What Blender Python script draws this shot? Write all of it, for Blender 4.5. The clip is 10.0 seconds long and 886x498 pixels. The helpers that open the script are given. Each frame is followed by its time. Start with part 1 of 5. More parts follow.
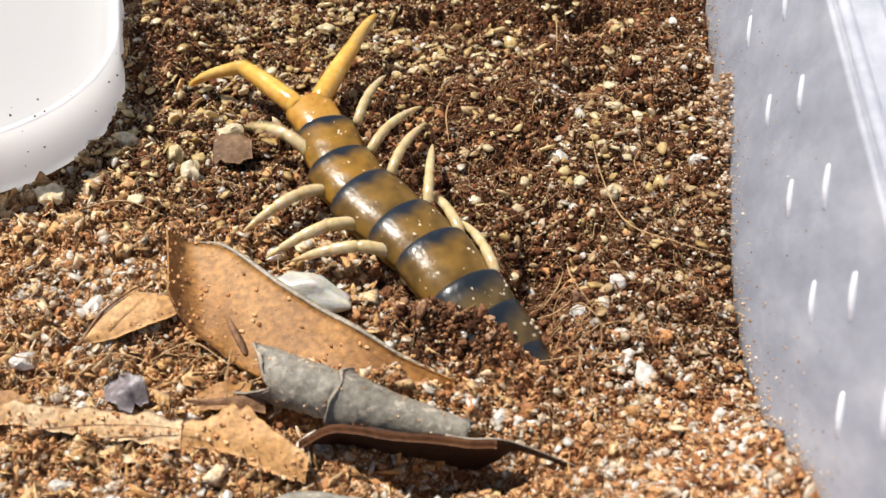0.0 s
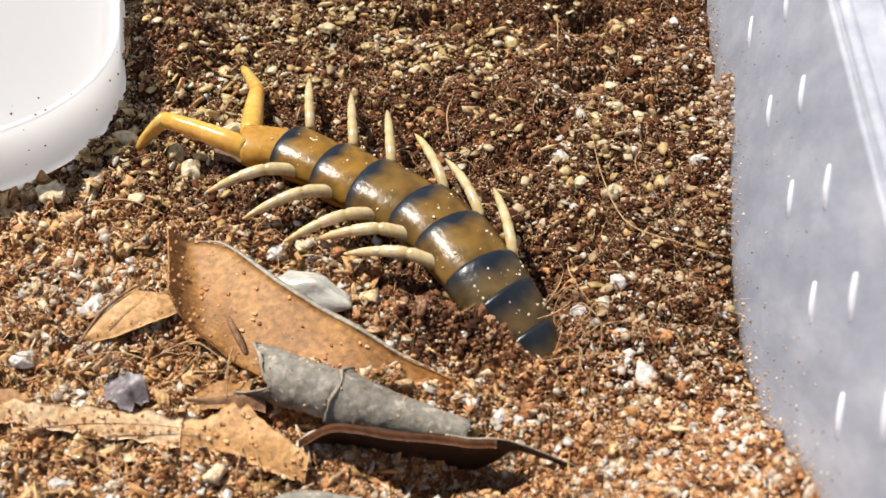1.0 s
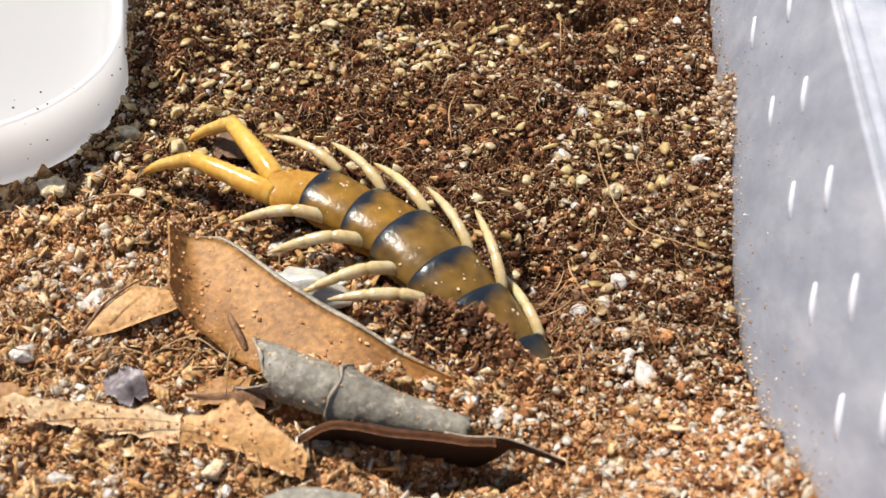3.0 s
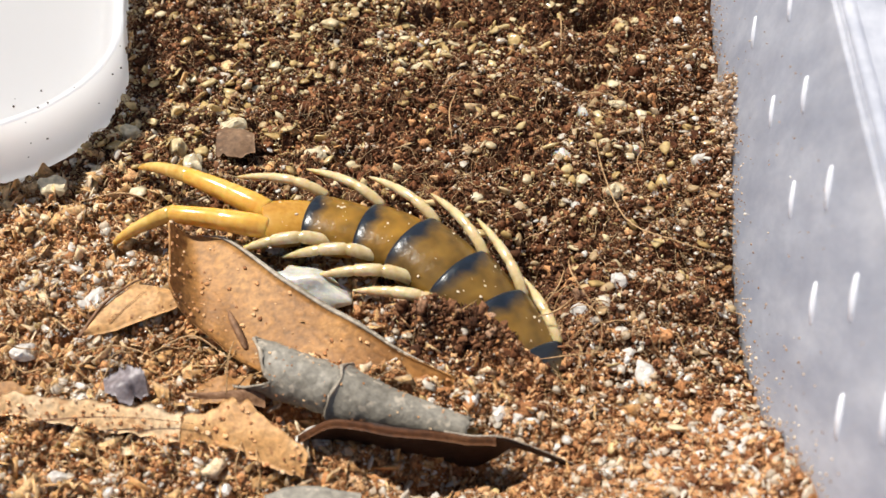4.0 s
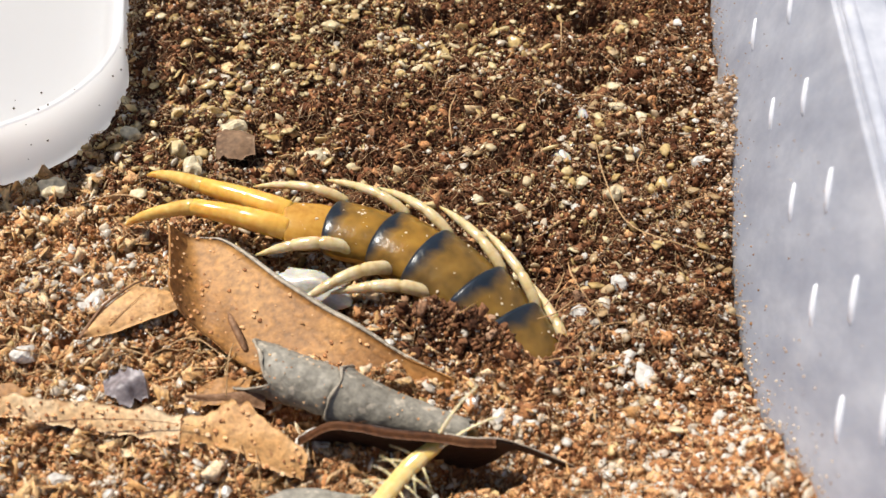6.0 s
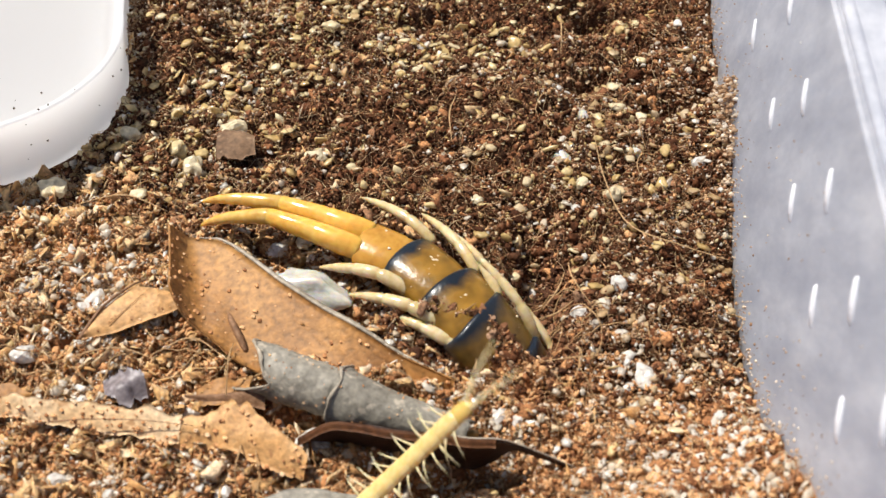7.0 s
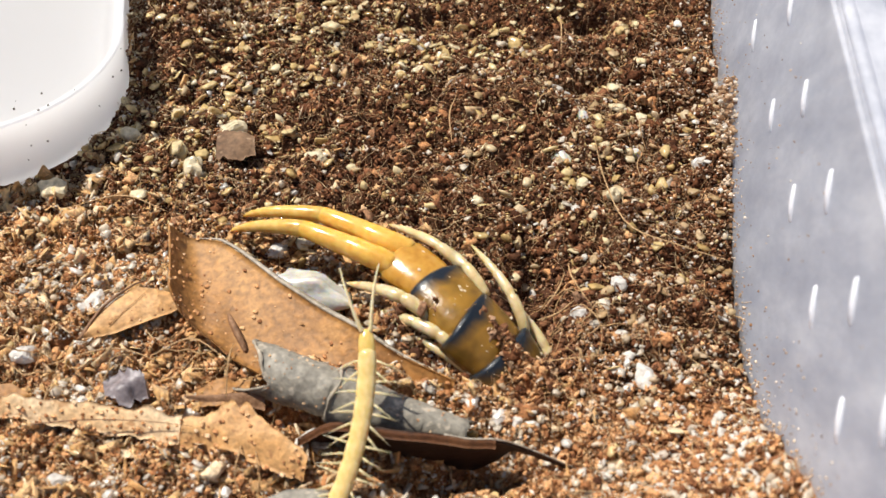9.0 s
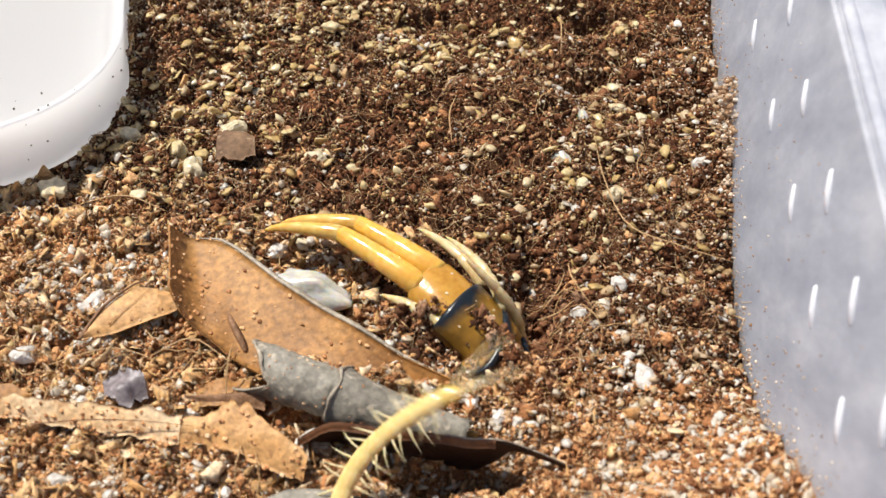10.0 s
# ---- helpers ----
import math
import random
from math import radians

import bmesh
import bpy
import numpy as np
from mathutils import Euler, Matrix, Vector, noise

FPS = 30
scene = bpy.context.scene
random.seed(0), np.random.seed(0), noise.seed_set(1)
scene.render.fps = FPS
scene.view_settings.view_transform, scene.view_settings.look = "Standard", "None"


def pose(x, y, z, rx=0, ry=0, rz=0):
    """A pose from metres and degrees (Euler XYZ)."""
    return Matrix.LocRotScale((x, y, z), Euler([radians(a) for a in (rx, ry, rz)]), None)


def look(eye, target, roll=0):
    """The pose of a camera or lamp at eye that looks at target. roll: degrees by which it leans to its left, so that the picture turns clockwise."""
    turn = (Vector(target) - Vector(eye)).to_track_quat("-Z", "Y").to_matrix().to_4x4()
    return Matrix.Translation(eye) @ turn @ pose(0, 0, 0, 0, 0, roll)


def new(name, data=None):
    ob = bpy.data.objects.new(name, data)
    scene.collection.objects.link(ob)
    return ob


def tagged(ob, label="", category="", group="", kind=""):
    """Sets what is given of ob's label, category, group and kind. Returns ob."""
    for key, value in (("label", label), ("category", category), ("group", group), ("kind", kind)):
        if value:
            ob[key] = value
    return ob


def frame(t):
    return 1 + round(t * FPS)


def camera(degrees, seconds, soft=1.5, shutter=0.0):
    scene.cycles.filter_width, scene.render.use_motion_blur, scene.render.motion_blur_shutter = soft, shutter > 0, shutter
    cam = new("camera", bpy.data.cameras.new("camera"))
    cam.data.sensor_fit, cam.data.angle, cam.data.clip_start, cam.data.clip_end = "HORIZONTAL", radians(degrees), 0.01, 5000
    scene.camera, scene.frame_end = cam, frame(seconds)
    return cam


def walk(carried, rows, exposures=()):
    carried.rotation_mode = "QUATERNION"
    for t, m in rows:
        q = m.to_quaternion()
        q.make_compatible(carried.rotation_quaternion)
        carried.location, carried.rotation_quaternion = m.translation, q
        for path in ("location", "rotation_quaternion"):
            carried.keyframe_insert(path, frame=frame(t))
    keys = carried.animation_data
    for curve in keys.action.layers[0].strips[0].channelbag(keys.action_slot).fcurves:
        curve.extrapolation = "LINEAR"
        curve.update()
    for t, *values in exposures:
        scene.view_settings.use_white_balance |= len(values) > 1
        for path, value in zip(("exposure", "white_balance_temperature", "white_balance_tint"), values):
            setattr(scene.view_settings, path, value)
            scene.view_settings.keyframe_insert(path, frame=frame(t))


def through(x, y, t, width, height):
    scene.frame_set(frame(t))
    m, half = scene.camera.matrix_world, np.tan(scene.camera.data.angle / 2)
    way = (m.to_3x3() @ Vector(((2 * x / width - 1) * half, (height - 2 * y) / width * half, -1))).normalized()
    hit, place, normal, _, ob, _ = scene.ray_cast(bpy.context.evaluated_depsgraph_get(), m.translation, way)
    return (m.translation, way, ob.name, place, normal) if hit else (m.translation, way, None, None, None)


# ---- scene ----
cam = camera(42.8, 10.0, soft=1.5, shutter=0.5)
cam.data.dof.use_dof = True
cam.data.dof.focus_distance = 0.208
cam.data.dof.aperture_fstop = 40.0


def cam_pose(rx, ry, rz):
    return pose(0.0, -0.134, 0.134, rx, ry, rz)


walk(cam, [
    (0.0, cam_pose(45.129, 0.466, -0.576)),
    (0.5, cam_pose(45.100, 0.405, -0.560)),
    (1.0, cam_pose(45.110, 0.375, -0.455)),
    (1.5, cam_pose(45.104, 0.250, -0.305)),
    (2.0, cam_pose(45.095, 0.170, -0.209)),
    (2.5, cam_pose(45.047, 0.088, -0.123)),
    (4.0, cam_pose(44.960, 0.002, -0.004)),
    (4.5, cam_pose(45.000, 0.000, 0.000)),
    (5.0, cam_pose(45.045, 0.020, -0.018)),
    (5.5, cam_pose(45.058, 0.010, -0.010)),
    (7.0, cam_pose(45.080, -0.050, 0.045)),
    (7.5, cam_pose(45.101, -0.056, 0.050)),
    (8.5, cam_pose(45.112, -0.055, 0.052)),
    (10.0, cam_pose(45.110, -0.062, 0.055)),
], exposures=[(0.0, 0.39), (10.0, 0.39)])

# ---- light: high sun from the side, open sky ----
SUN_DIR = Vector((-0.41, 0.24, 0.88)).normalized()
world = bpy.data.worlds.new("sky")
scene.world = world
world.use_nodes = True
wn = world.node_tree.nodes
wl = world.node_tree.links
sky = wn.new("ShaderNodeTexSky")
sky.sky_type = 'NISHITA'
sky.sun_disc = False
sky.sun_elevation = math.asin(SUN_DIR.z)
sky.sun_rotation = math.atan2(SUN_DIR.x, SUN_DIR.y)
wl.new(sky.outputs[0], wn["Background"].inputs[0])
wn["Background"].inputs[1].default_value = 0.085
sun = new("sun", bpy.data.lights.new("sun", 'SUN'))
sun.data.energy = 5.0
sun.data.angle = radians(0.6)
sun.data.color = (1.0, 0.95, 0.86)
sun.matrix_world = look(SUN_DIR, (0, 0, 0))

MM = 0.001


# ---- materials ----
def material(name):
    m = bpy.data.materials.new(name)
    m.use_nodes = True
    return m, m.node_tree.nodes, m.node_tree.links, m.node_tree.nodes["Principled BSDF"]


def ramp(nodes, stops):
    r = nodes.new("ShaderNodeValToRGB")
    e = r.color_ramp.elements
    while len(e) < len(stops):
        e.new(0.5)
    for el, (p, c) in zip(e, stops):
        el.position, el.color = p, (*c, 1)
    return r


def noise_tex(nodes, links, scale, detail=4, coord="Object"):
    tc = nodes.new("ShaderNodeTexCoord")
    n = nodes.new("ShaderNodeTexNoise")
    n.inputs["Scale"].default_value = scale
    n.inputs["Detail"].default_value = detail
    links.new(tc.outputs[coord], n.inputs["Vector"])
    return n


def bump(nodes, links, bsdf, tex, strength, dist):
    b = nodes.new("ShaderNodeBump")
    b.inputs["Strength"].default_value = strength
    b.inputs["Distance"].default_value = dist
    links.new(tex.outputs[0], b.inputs["Height"])
    links.new(b.outputs[0], bsdf.inputs["Normal"])


def grainy(name, stops, scale, rough=0.7, spec=0.5, bumps=0.4, bump_mm=0.2, fine=3.0, sss=0.0, sss_mm=1.0):
    """A surface whose colour runs through stops by noise of that scale, with finer grain over it."""
    m, n, l, b = material(name)
    a = noise_tex(n, l, scale)
    f = noise_tex(n, l, scale * fine, 6)
    mix = n.new("ShaderNodeMath")
    mix.operation = 'MULTIPLY_ADD'
    mix.inputs[1].default_value = 0.45
    l.new(f.outputs[0], mix.inputs[0])
    half = n.new("ShaderNodeMath")
    half.operation = 'MULTIPLY'
    half.inputs[1].default_value = 0.55
    l.new(a.outputs[0], half.inputs[0])
    l.new(half.outputs[0], mix.inputs[2])
    r = ramp(n, stops)
    l.new(mix.outputs[0], r.inputs[0])
    l.new(r.outputs[0], b.inputs["Base Color"])
    b.inputs["Roughness"].default_value = rough
    b.inputs["Specular IOR Level"].default_value = spec
    if sss:
        b.inputs["Subsurface Weight"].default_value = sss
        b.inputs["Subsurface Radius"].default_value = (1.0, 0.6, 0.25)
        b.inputs["Subsurface Scale"].default_value = sss_mm * MM
    bump(n, l, b, f, bumps, bump_mm * MM)
    return m


def speckled(name, stops, rough, spec=0.5, scale=2600, sss=0.0, tone=0.3):
    """Loose bits: each island takes its own colour from stops, with grain inside it."""
    m, n, l, b = material(name)
    g = n.new("ShaderNodeNewGeometry")
    r = ramp(n, stops)
    l.new(g.outputs["Random Per Island"], r.inputs[0])
    f = noise_tex(n, l, scale, 5)
    mixc = n.new("ShaderNodeMix")
    mixc.data_type, mixc.blend_type = 'RGBA', 'MULTIPLY'
    mixc.inputs[0].default_value = 1.0
    dark = ramp(n, [(0.3, (1 - tone * 2,) * 3), (0.65, (1.15,) * 3)])
    l.new(f.outputs[0], dark.inputs[0])
    l.new(r.outputs[0], mixc.inputs[6])
    l.new(dark.outputs[0], mixc.inputs[7])
    l.new(mixc.outputs[2], b.inputs["Base Color"])
    b.inputs["Roughness"].default_value = rough
    b.inputs["Specular IOR Level"].default_value = spec
    if sss:
        b.inputs["Subsurface Weight"].default_value = sss
        b.inputs["Subsurface Radius"].default_value = (1.0, 0.8, 0.5)
        b.inputs["Subsurface Scale"].default_value = 0.6 * MM
    bump(n, l, b, f, 0.9, 0.25 * MM)
    return m


def glassy(name, stops, rough=0.2, through=0.3, clear=0.22):
    """Clear and milky mineral grains: each one its own tint, with light passing through."""
    m = speckled(name, stops, rough, 0.6, 900, 0.0, 0.16)
    n, l = m.node_tree.nodes, m.node_tree.links
    b = n["Principled BSDF"]
    tint = b.inputs["Base Color"].links[0].from_socket
    t, p = n.new("ShaderNodeBsdfTranslucent"), n.new("ShaderNodeBsdfTransparent")
    p.inputs[0].default_value = (0.95, 0.90, 0.80, 1)
    l.new(tint, t.inputs[0])
    m1, m2 = n.new("ShaderNodeMixShader"), n.new("ShaderNodeMixShader")
    m1.inputs[0].default_value, m2.inputs[0].default_value = through, clear
    l.new(b.outputs[0], m1.inputs[1])
    l.new(t.outputs[0], m1.inputs[2])
    l.new(m1.outputs[0], m2.inputs[1])
    l.new(p.outputs[0], m2.inputs[2])
    l.new(m2.outputs[0], n["Material Output"].inputs[0])
    return m


def banded(name, dark, shell, edge_mm, sharp_mm):
    """Tergite cuticle: a dark band along the rear margin that melts into amber."""
    m, n, l, b = material(name)
    tc = n.new("ShaderNodeTexCoord")
    s = n.new("ShaderNodeSeparateXYZ")
    l.new(tc.outputs["Object"], s.inputs[0])
    nz = n.new("ShaderNodeTexNoise")
    nz.inputs["Scale"].default_value = 420
    nz.inputs["Detail"].default_value = 3
    l.new(tc.outputs["Object"], nz.inputs["Vector"])
    mr = n.new("ShaderNodeMapRange")
    mr.inputs[1].default_value = (edge_mm - sharp_mm) * MM
    mr.inputs[2].default_value = (edge_mm + sharp_mm) * MM
    wob = n.new("ShaderNodeMath")
    wob.operation = 'MULTIPLY_ADD'
    wob.inputs[1].default_value = 2.2 * MM
    l.new(nz.outputs[0], wob.inputs[0])
    l.new(s.outputs[0], wob.inputs[2])
    # the band is narrower towards the flanks
    yy = n.new("ShaderNodeMath")
    yy.operation = 'ABSOLUTE'
    l.new(s.outputs[1], yy.inputs[0])
    side = n.new("ShaderNodeMath")
    side.operation = 'MULTIPLY_ADD'
    side.inputs[1].default_value = 0.22
    l.new(yy.outputs[0], side.inputs[0])
    l.new(wob.outputs[0], side.inputs[2])
    l.new(side.outputs[0], mr.inputs[0])
    amber = ramp(n, [(0.30, tuple(v * 0.5 for v in shell)), (0.5, shell), (0.72, tuple(min(1, v * 1.35) for v in shell))])
    big = n.new("ShaderNodeTexNoise")
    big.inputs["Scale"].default_value = 260
    l.new(tc.outputs["Object"], big.inputs["Vector"])
    l.new(big.outputs[0], amber.inputs[0])
    mixc = n.new("ShaderNodeMix")
    mixc.data_type = 'RGBA'
    l.new(mr.outputs[0], mixc.inputs[0])
    mixc.inputs[6].default_value = (*dark, 1)
    l.new(amber.outputs[0], mixc.inputs[7])
    l.new(mixc.outputs[2], b.inputs["Base Color"])
    b.inputs["Roughness"].default_value = 0.3
    b.inputs["Specular IOR Level"].default_value = 0.25
    b.inputs["Coat Weight"].default_value = 0.1
    b.inputs["Coat Roughness"].default_value = 0.12
    b.inputs["Subsurface Weight"].default_value = 0.25
    b.inputs["Subsurface Radius"].default_value = (1.0, 0.55, 0.2)
    b.inputs["Subsurface Scale"].default_value = 1.2 * MM
    fine = noise_tex(n, l, 520, 5)
    bump(n, l, b, fine, 0.45, 0.4 * MM)
    return m


# coir in two tones, dark brown and paler orange-brown, for bed and crumbs
M_SOIL = grainy("dark_coir", [(0.3, (0.035, 0.015, 0.007)), (0.55, (0.10, 0.045, 0.02)), (0.75, (0.20, 0.10, 0.045))], 600, 0.9, 0.2, 1.0, 0.6)
M_SOIL_PALE = grainy("pale_coir", [(0.3, (0.16, 0.068, 0.026)), (0.55, (0.34, 0.155, 0.062)), (0.75, (0.52, 0.27, 0.12))], 600, 0.9, 0.2, 1.0, 0.6)
M_DARK_CRUMB = speckled("dark_coir_crumb", [(0.0, (0.055, 0.020, 0.009)), (0.3, (0.115, 0.042, 0.018)), (0.6, (0.195, 0.076, 0.033)), (0.85, (0.290, 0.126, 0.060)),
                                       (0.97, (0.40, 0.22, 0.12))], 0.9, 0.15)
M_WET = speckled("freshly_dug_coir", [(0.0, (0.050, 0.019, 0.009)), (0.3, (0.105, 0.042, 0.019)), (0.6, (0.180, 0.076, 0.034)), (0.85, (0.280, 0.130, 0.064)),
                                     (0.97, (0.42, 0.25, 0.15))], 0.85, 0.2)
M_PALE_CRUMB = speckled("pale_coir_crumb", [(0.0, (0.27, 0.105, 0.039)), (0.3, (0.48, 0.215, 0.083)), (0.6, (0.63, 0.32, 0.135)), (0.85, (0.75, 0.44, 0.21)),
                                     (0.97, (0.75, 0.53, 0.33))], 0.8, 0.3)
M_HUSK = speckled("pale_husk_flake", [(0.0, (0.46, 0.24, 0.09)), (0.4, (0.62, 0.36, 0.15)), (0.8, (0.74, 0.50, 0.26)), (1.0, (0.78, 0.60, 0.40))], 0.75, 0.3, 1500, 0.2, 0.25)
M_FLAKE = glassy("yellow_clear_grain", [(0.0, (0.54, 0.36, 0.14)), (0.3, (0.70, 0.51, 0.22)), (0.6, (0.82, 0.65, 0.34)), (0.85, (0.90, 0.79, 0.54)),
                                        (1.0, (0.66, 0.46, 0.22))], 0.14, 0.3, 0.1)
M_GRAIN = glassy("white_mineral_grain", [(0.0, (0.66, 0.53, 0.37)), (0.3, (0.77, 0.67, 0.53)), (0.6, (0.84, 0.78, 0.68)), (0.85, (0.90, 0.87, 0.81)),
                                         (1.0, (0.60, 0.44, 0.27))], 0.18, 0.3, 0.16)
M_SAND = glassy("fine_sand_grain", [(0.0, (0.28, 0.145, 0.07)), (0.3, (0.42, 0.25, 0.135)), (0.6, (0.56, 0.375, 0.225)), (0.85, (0.72, 0.56, 0.40)),
                                    (1.0, (0.86, 0.76, 0.64))], 0.25, 0.2, 0.05)
M_OLIVE_GRAIN = glassy("smoky_clear_grain", [(0.0, (0.44, 0.28, 0.13)), (0.3, (0.57, 0.40, 0.21)), (0.6, (0.68, 0.52, 0.31)), (0.85, (0.78, 0.65, 0.46)),
                                             (1.0, (0.54, 0.36, 0.19))], 0.14, 0.3, 0.15)
M_FIBRE = speckled("coir_fibre", [(0.0, (0.16, 0.07, 0.03)), (0.25, (0.30, 0.15, 0.06)), (0.5, (0.48, 0.28, 0.12)), (0.9, (0.62, 0.44, 0.24))], 0.6, 0.4)


def leafy(name, dark, mid, light, freckle, rough=0.6, amount=0.42):
    """A dead leaf's skin: blotches, fine grain and small freckles."""
    m, n, l, b = material(name)
    big, fine, spot = noise_tex(n, l, 70, 8), noise_tex(n, l, 1100, 6), noise_tex(n, l, 620, 2)
    big.inputs["Roughness"].default_value = 0.7
    r = ramp(n, [(0.30, dark), (0.50, mid), (0.70, light)])
    l.new(big.outputs[0], r.inputs[0])
    g = ramp(n, [(0.30, (0.62,) * 3), (0.70, (1.25,) * 3)])
    l.new(fine.outputs[0], g.inputs[0])
    mul = n.new("ShaderNodeMix")
    mul.data_type, mul.blend_type = 'RGBA', 'MULTIPLY'
    mul.inputs[0].default_value = 1.0
    l.new(r.outputs[0], mul.inputs[6])
    l.new(g.outputs[0], mul.inputs[7])
    f = ramp(n, [(0.62, (0, 0, 0)), (0.70, (amount * 2,) * 3)])
    l.new(spot.outputs[0], f.inputs[0])
    mx = n.new("ShaderNodeMix")
    mx.data_type = 'RGBA'
    l.new(f.outputs[0], mx.inputs[0])
    l.new(mul.outputs[2], mx.inputs[6])
    mx.inputs[7].default_value = (*freckle, 1)
    l.new(mx.outputs[2], b.inputs["Base Color"])
    b.inputs["Roughness"].default_value = rough
    b.inputs["Specular IOR Level"].default_value = 0.4
    bump(n, l, b, fine, 0.5, 0.3 * MM)
    return m


M_LEAF = leafy("dry_leaf_face", (0.20, 0.086, 0.022), (0.34, 0.160, 0.044), (0.45, 0.235, 0.075), (0.17, 0.078, 0.026), 0.6, 0.25)
M_LEAF_PALE = leafy("pale_leaf_face", (0.52, 0.31, 0.14), (0.67, 0.45, 0.24), (0.79, 0.61, 0.40), (0.42, 0.23, 0.10))
M_LEAF_TAN = leafy("tan_leaf_face", (0.36, 0.175, 0.060), (0.50, 0.27, 0.10), (0.62, 0.38, 0.17), (0.28, 0.13, 0.05))
M_LEAF_RIM = leafy("grey_leaf_margin", (0.22, 0.18, 0.13), (0.32, 0.27, 0.205), (0.42, 0.36, 0.29), (0.5, 0.42, 0.32))
M_LEAF_GREY = leafy("grey_leaf_underside", (0.17, 0.15, 0.117), (0.235, 0.212, 0.17), (0.31, 0.28, 0.23), (0.42, 0.36, 0.28))
M_LEAF_DARK = leafy("dark_leaf_face", (0.006, 0.003, 0.002), (0.012, 0.006, 0.004), (0.026, 0.012, 0.007), (0.008, 0.005, 0.003), 0.8)
# reddish colour for the light through a leaf's upper edge
M_LEAF_LIT_EDGE = leafy("lit_red_brown_margin", (0.060, 0.022, 0.008), (0.11, 0.042, 0.015), (0.17, 0.075, 0.028), (0.06, 0.025, 0.01), 0.55)
M_QUARTZ_GREY = grainy("clear_grey_stone", [(0.3, (0.37, 0.355, 0.30)), (0.5, (0.48, 0.465, 0.41)), (0.7, (0.60, 0.585, 0.53))], 300, 0.22, 0.6, 0.5, 0.3, 4, sss=0.8, sss_mm=2.0)
M_CHIP = grainy("lilac_bark", [(0.3, (0.07, 0.055, 0.055)), (0.5, (0.19, 0.16, 0.165)), (0.75, (0.36, 0.32, 0.32))], 500, 0.45, 0.5, 0.5, 0.2)
M_BARK = grainy("brown_flake", [(0.3, (0.08, 0.038, 0.018)), (0.5, (0.20, 0.10, 0.048)), (0.7, (0.34, 0.20, 0.11))], 700, 0.7, 0.35, 0.5, 0.2)
M_FLAKE_BARK = leafy("weathered_flake", (0.07, 0.036, 0.018), (0.13, 0.070, 0.036), (0.22, 0.13, 0.07), (0.30, 0.20, 0.12), 0.8)
M_DISH = grainy("white_plastic", [(0.2, (0.97, 0.97, 0.97)), (0.8, (0.99, 0.99, 0.99))], 60, 0.28, 0.5, 0.03, 0.05)
_n, _l, _b = M_DISH.node_tree.nodes, M_DISH.node_tree.links, M_DISH.node_tree.nodes["Principled BSDF"]
_t = _n.new("ShaderNodeBsdfTranslucent")
_t.inputs[0].default_value = (0.98, 0.98, 0.98, 1)
_mx = _n.new("ShaderNodeMixShader")
_mx.inputs[0].default_value = 0.58
_l.new(_b.outputs[0], _mx.inputs[1])
_l.new(_t.outputs[0], _mx.inputs[2])
_tr, _my = _n.new("ShaderNodeBsdfTransparent"), _n.new("ShaderNodeMixShader")
_my.inputs[0].default_value = 0.05
_l.new(_mx.outputs[0], _my.inputs[1])
_l.new(_tr.outputs[0], _my.inputs[2])
_l.new(_my.outputs[0], _n["Material Output"].inputs[0])
M_SPECK = grainy("dirt_speck", [(0.3, (0.03, 0.02, 0.012)), (0.7, (0.08, 0.05, 0.03))], 900, 0.8)
M_TAN_SPECK = grainy("dry_dust", [(0.3, (0.55, 0.40, 0.24)), (0.7, (0.82, 0.72, 0.56))], 900, 0.7)
M_TABLE = grainy("pale_table", [(0.3, (0.55, 0.55, 0.56)), (0.7, (0.66, 0.66, 0.67))], 30, 0.5)
M_FLANK = grainy("soft_flank", [(0.3, (0.26, 0.11, 0.015)), (0.55, (0.42, 0.20, 0.03)), (0.8, (0.50, 0.27, 0.06))], 260, 0.35, 0.5, 0.15, 0.1, sss=0.35)
M_FLANK_DEEP = grainy("olive_flank", [(0.3, (0.15, 0.078, 0.016)), (0.55, (0.25, 0.135, 0.028)), (0.8, (0.34, 0.20, 0.055))], 260, 0.35, 0.5, 0.4, 0.25, sss=0.3)
M_SHELL = banded("amber_tergite", (0.010, 0.014, 0.020), (0.225, 0.115, 0.016), 3.0, 1.0)
# smoky amber of the forward plates, with some shade near the burrow mixed in
M_SHELL_DEEP = banded("smoky_shaded_tergite", (0.012, 0.017, 0.025), (0.155, 0.085, 0.017), 3.2, 1.1)
M_SHELL_HEAD = banded("grey_tergite", (0.012, 0.016, 0.022), (0.105, 0.068, 0.025), 4.0, 1.5)
M_TAIL = grainy("orange_tergite", [(0.3, (0.33, 0.145, 0.016)), (0.5, (0.46, 0.225, 0.030)), (0.75, (0.54, 0.30, 0.055))], 200, 0.22, 0.6, 0.35, 0.2, 4, sss=0.4, sss_mm=1.5)
M_TERMINAL = grainy("yellow_leg", [(0.3, (0.52, 0.27, 0.045)), (0.5, (0.66, 0.385, 0.075)), (0.75, (0.74, 0.49, 0.14))], 200, 0.18, 0.6, 0.3, 0.15, 4, sss=0.9, sss_mm=2.2)
M_FOOT = grainy("pale_yellow_foot", [(0.3, (0.46, 0.25, 0.045)), (0.5, (0.57, 0.36, 0.09)), (0.75, (0.66, 0.48, 0.17))], 200, 0.2, 0.6, 0.3, 0.15, 4, sss=0.6, sss_mm=2.0)
M_LEG = grainy("cream_leg", [(0.3, (0.41, 0.29, 0.12)), (0.5, (0.52, 0.41, 0.22)), (0.75, (0.64, 0.55, 0.37))], 230, 0.18, 0.6, 0.25, 0.12, 4, sss=0.75, sss_mm=1.6)
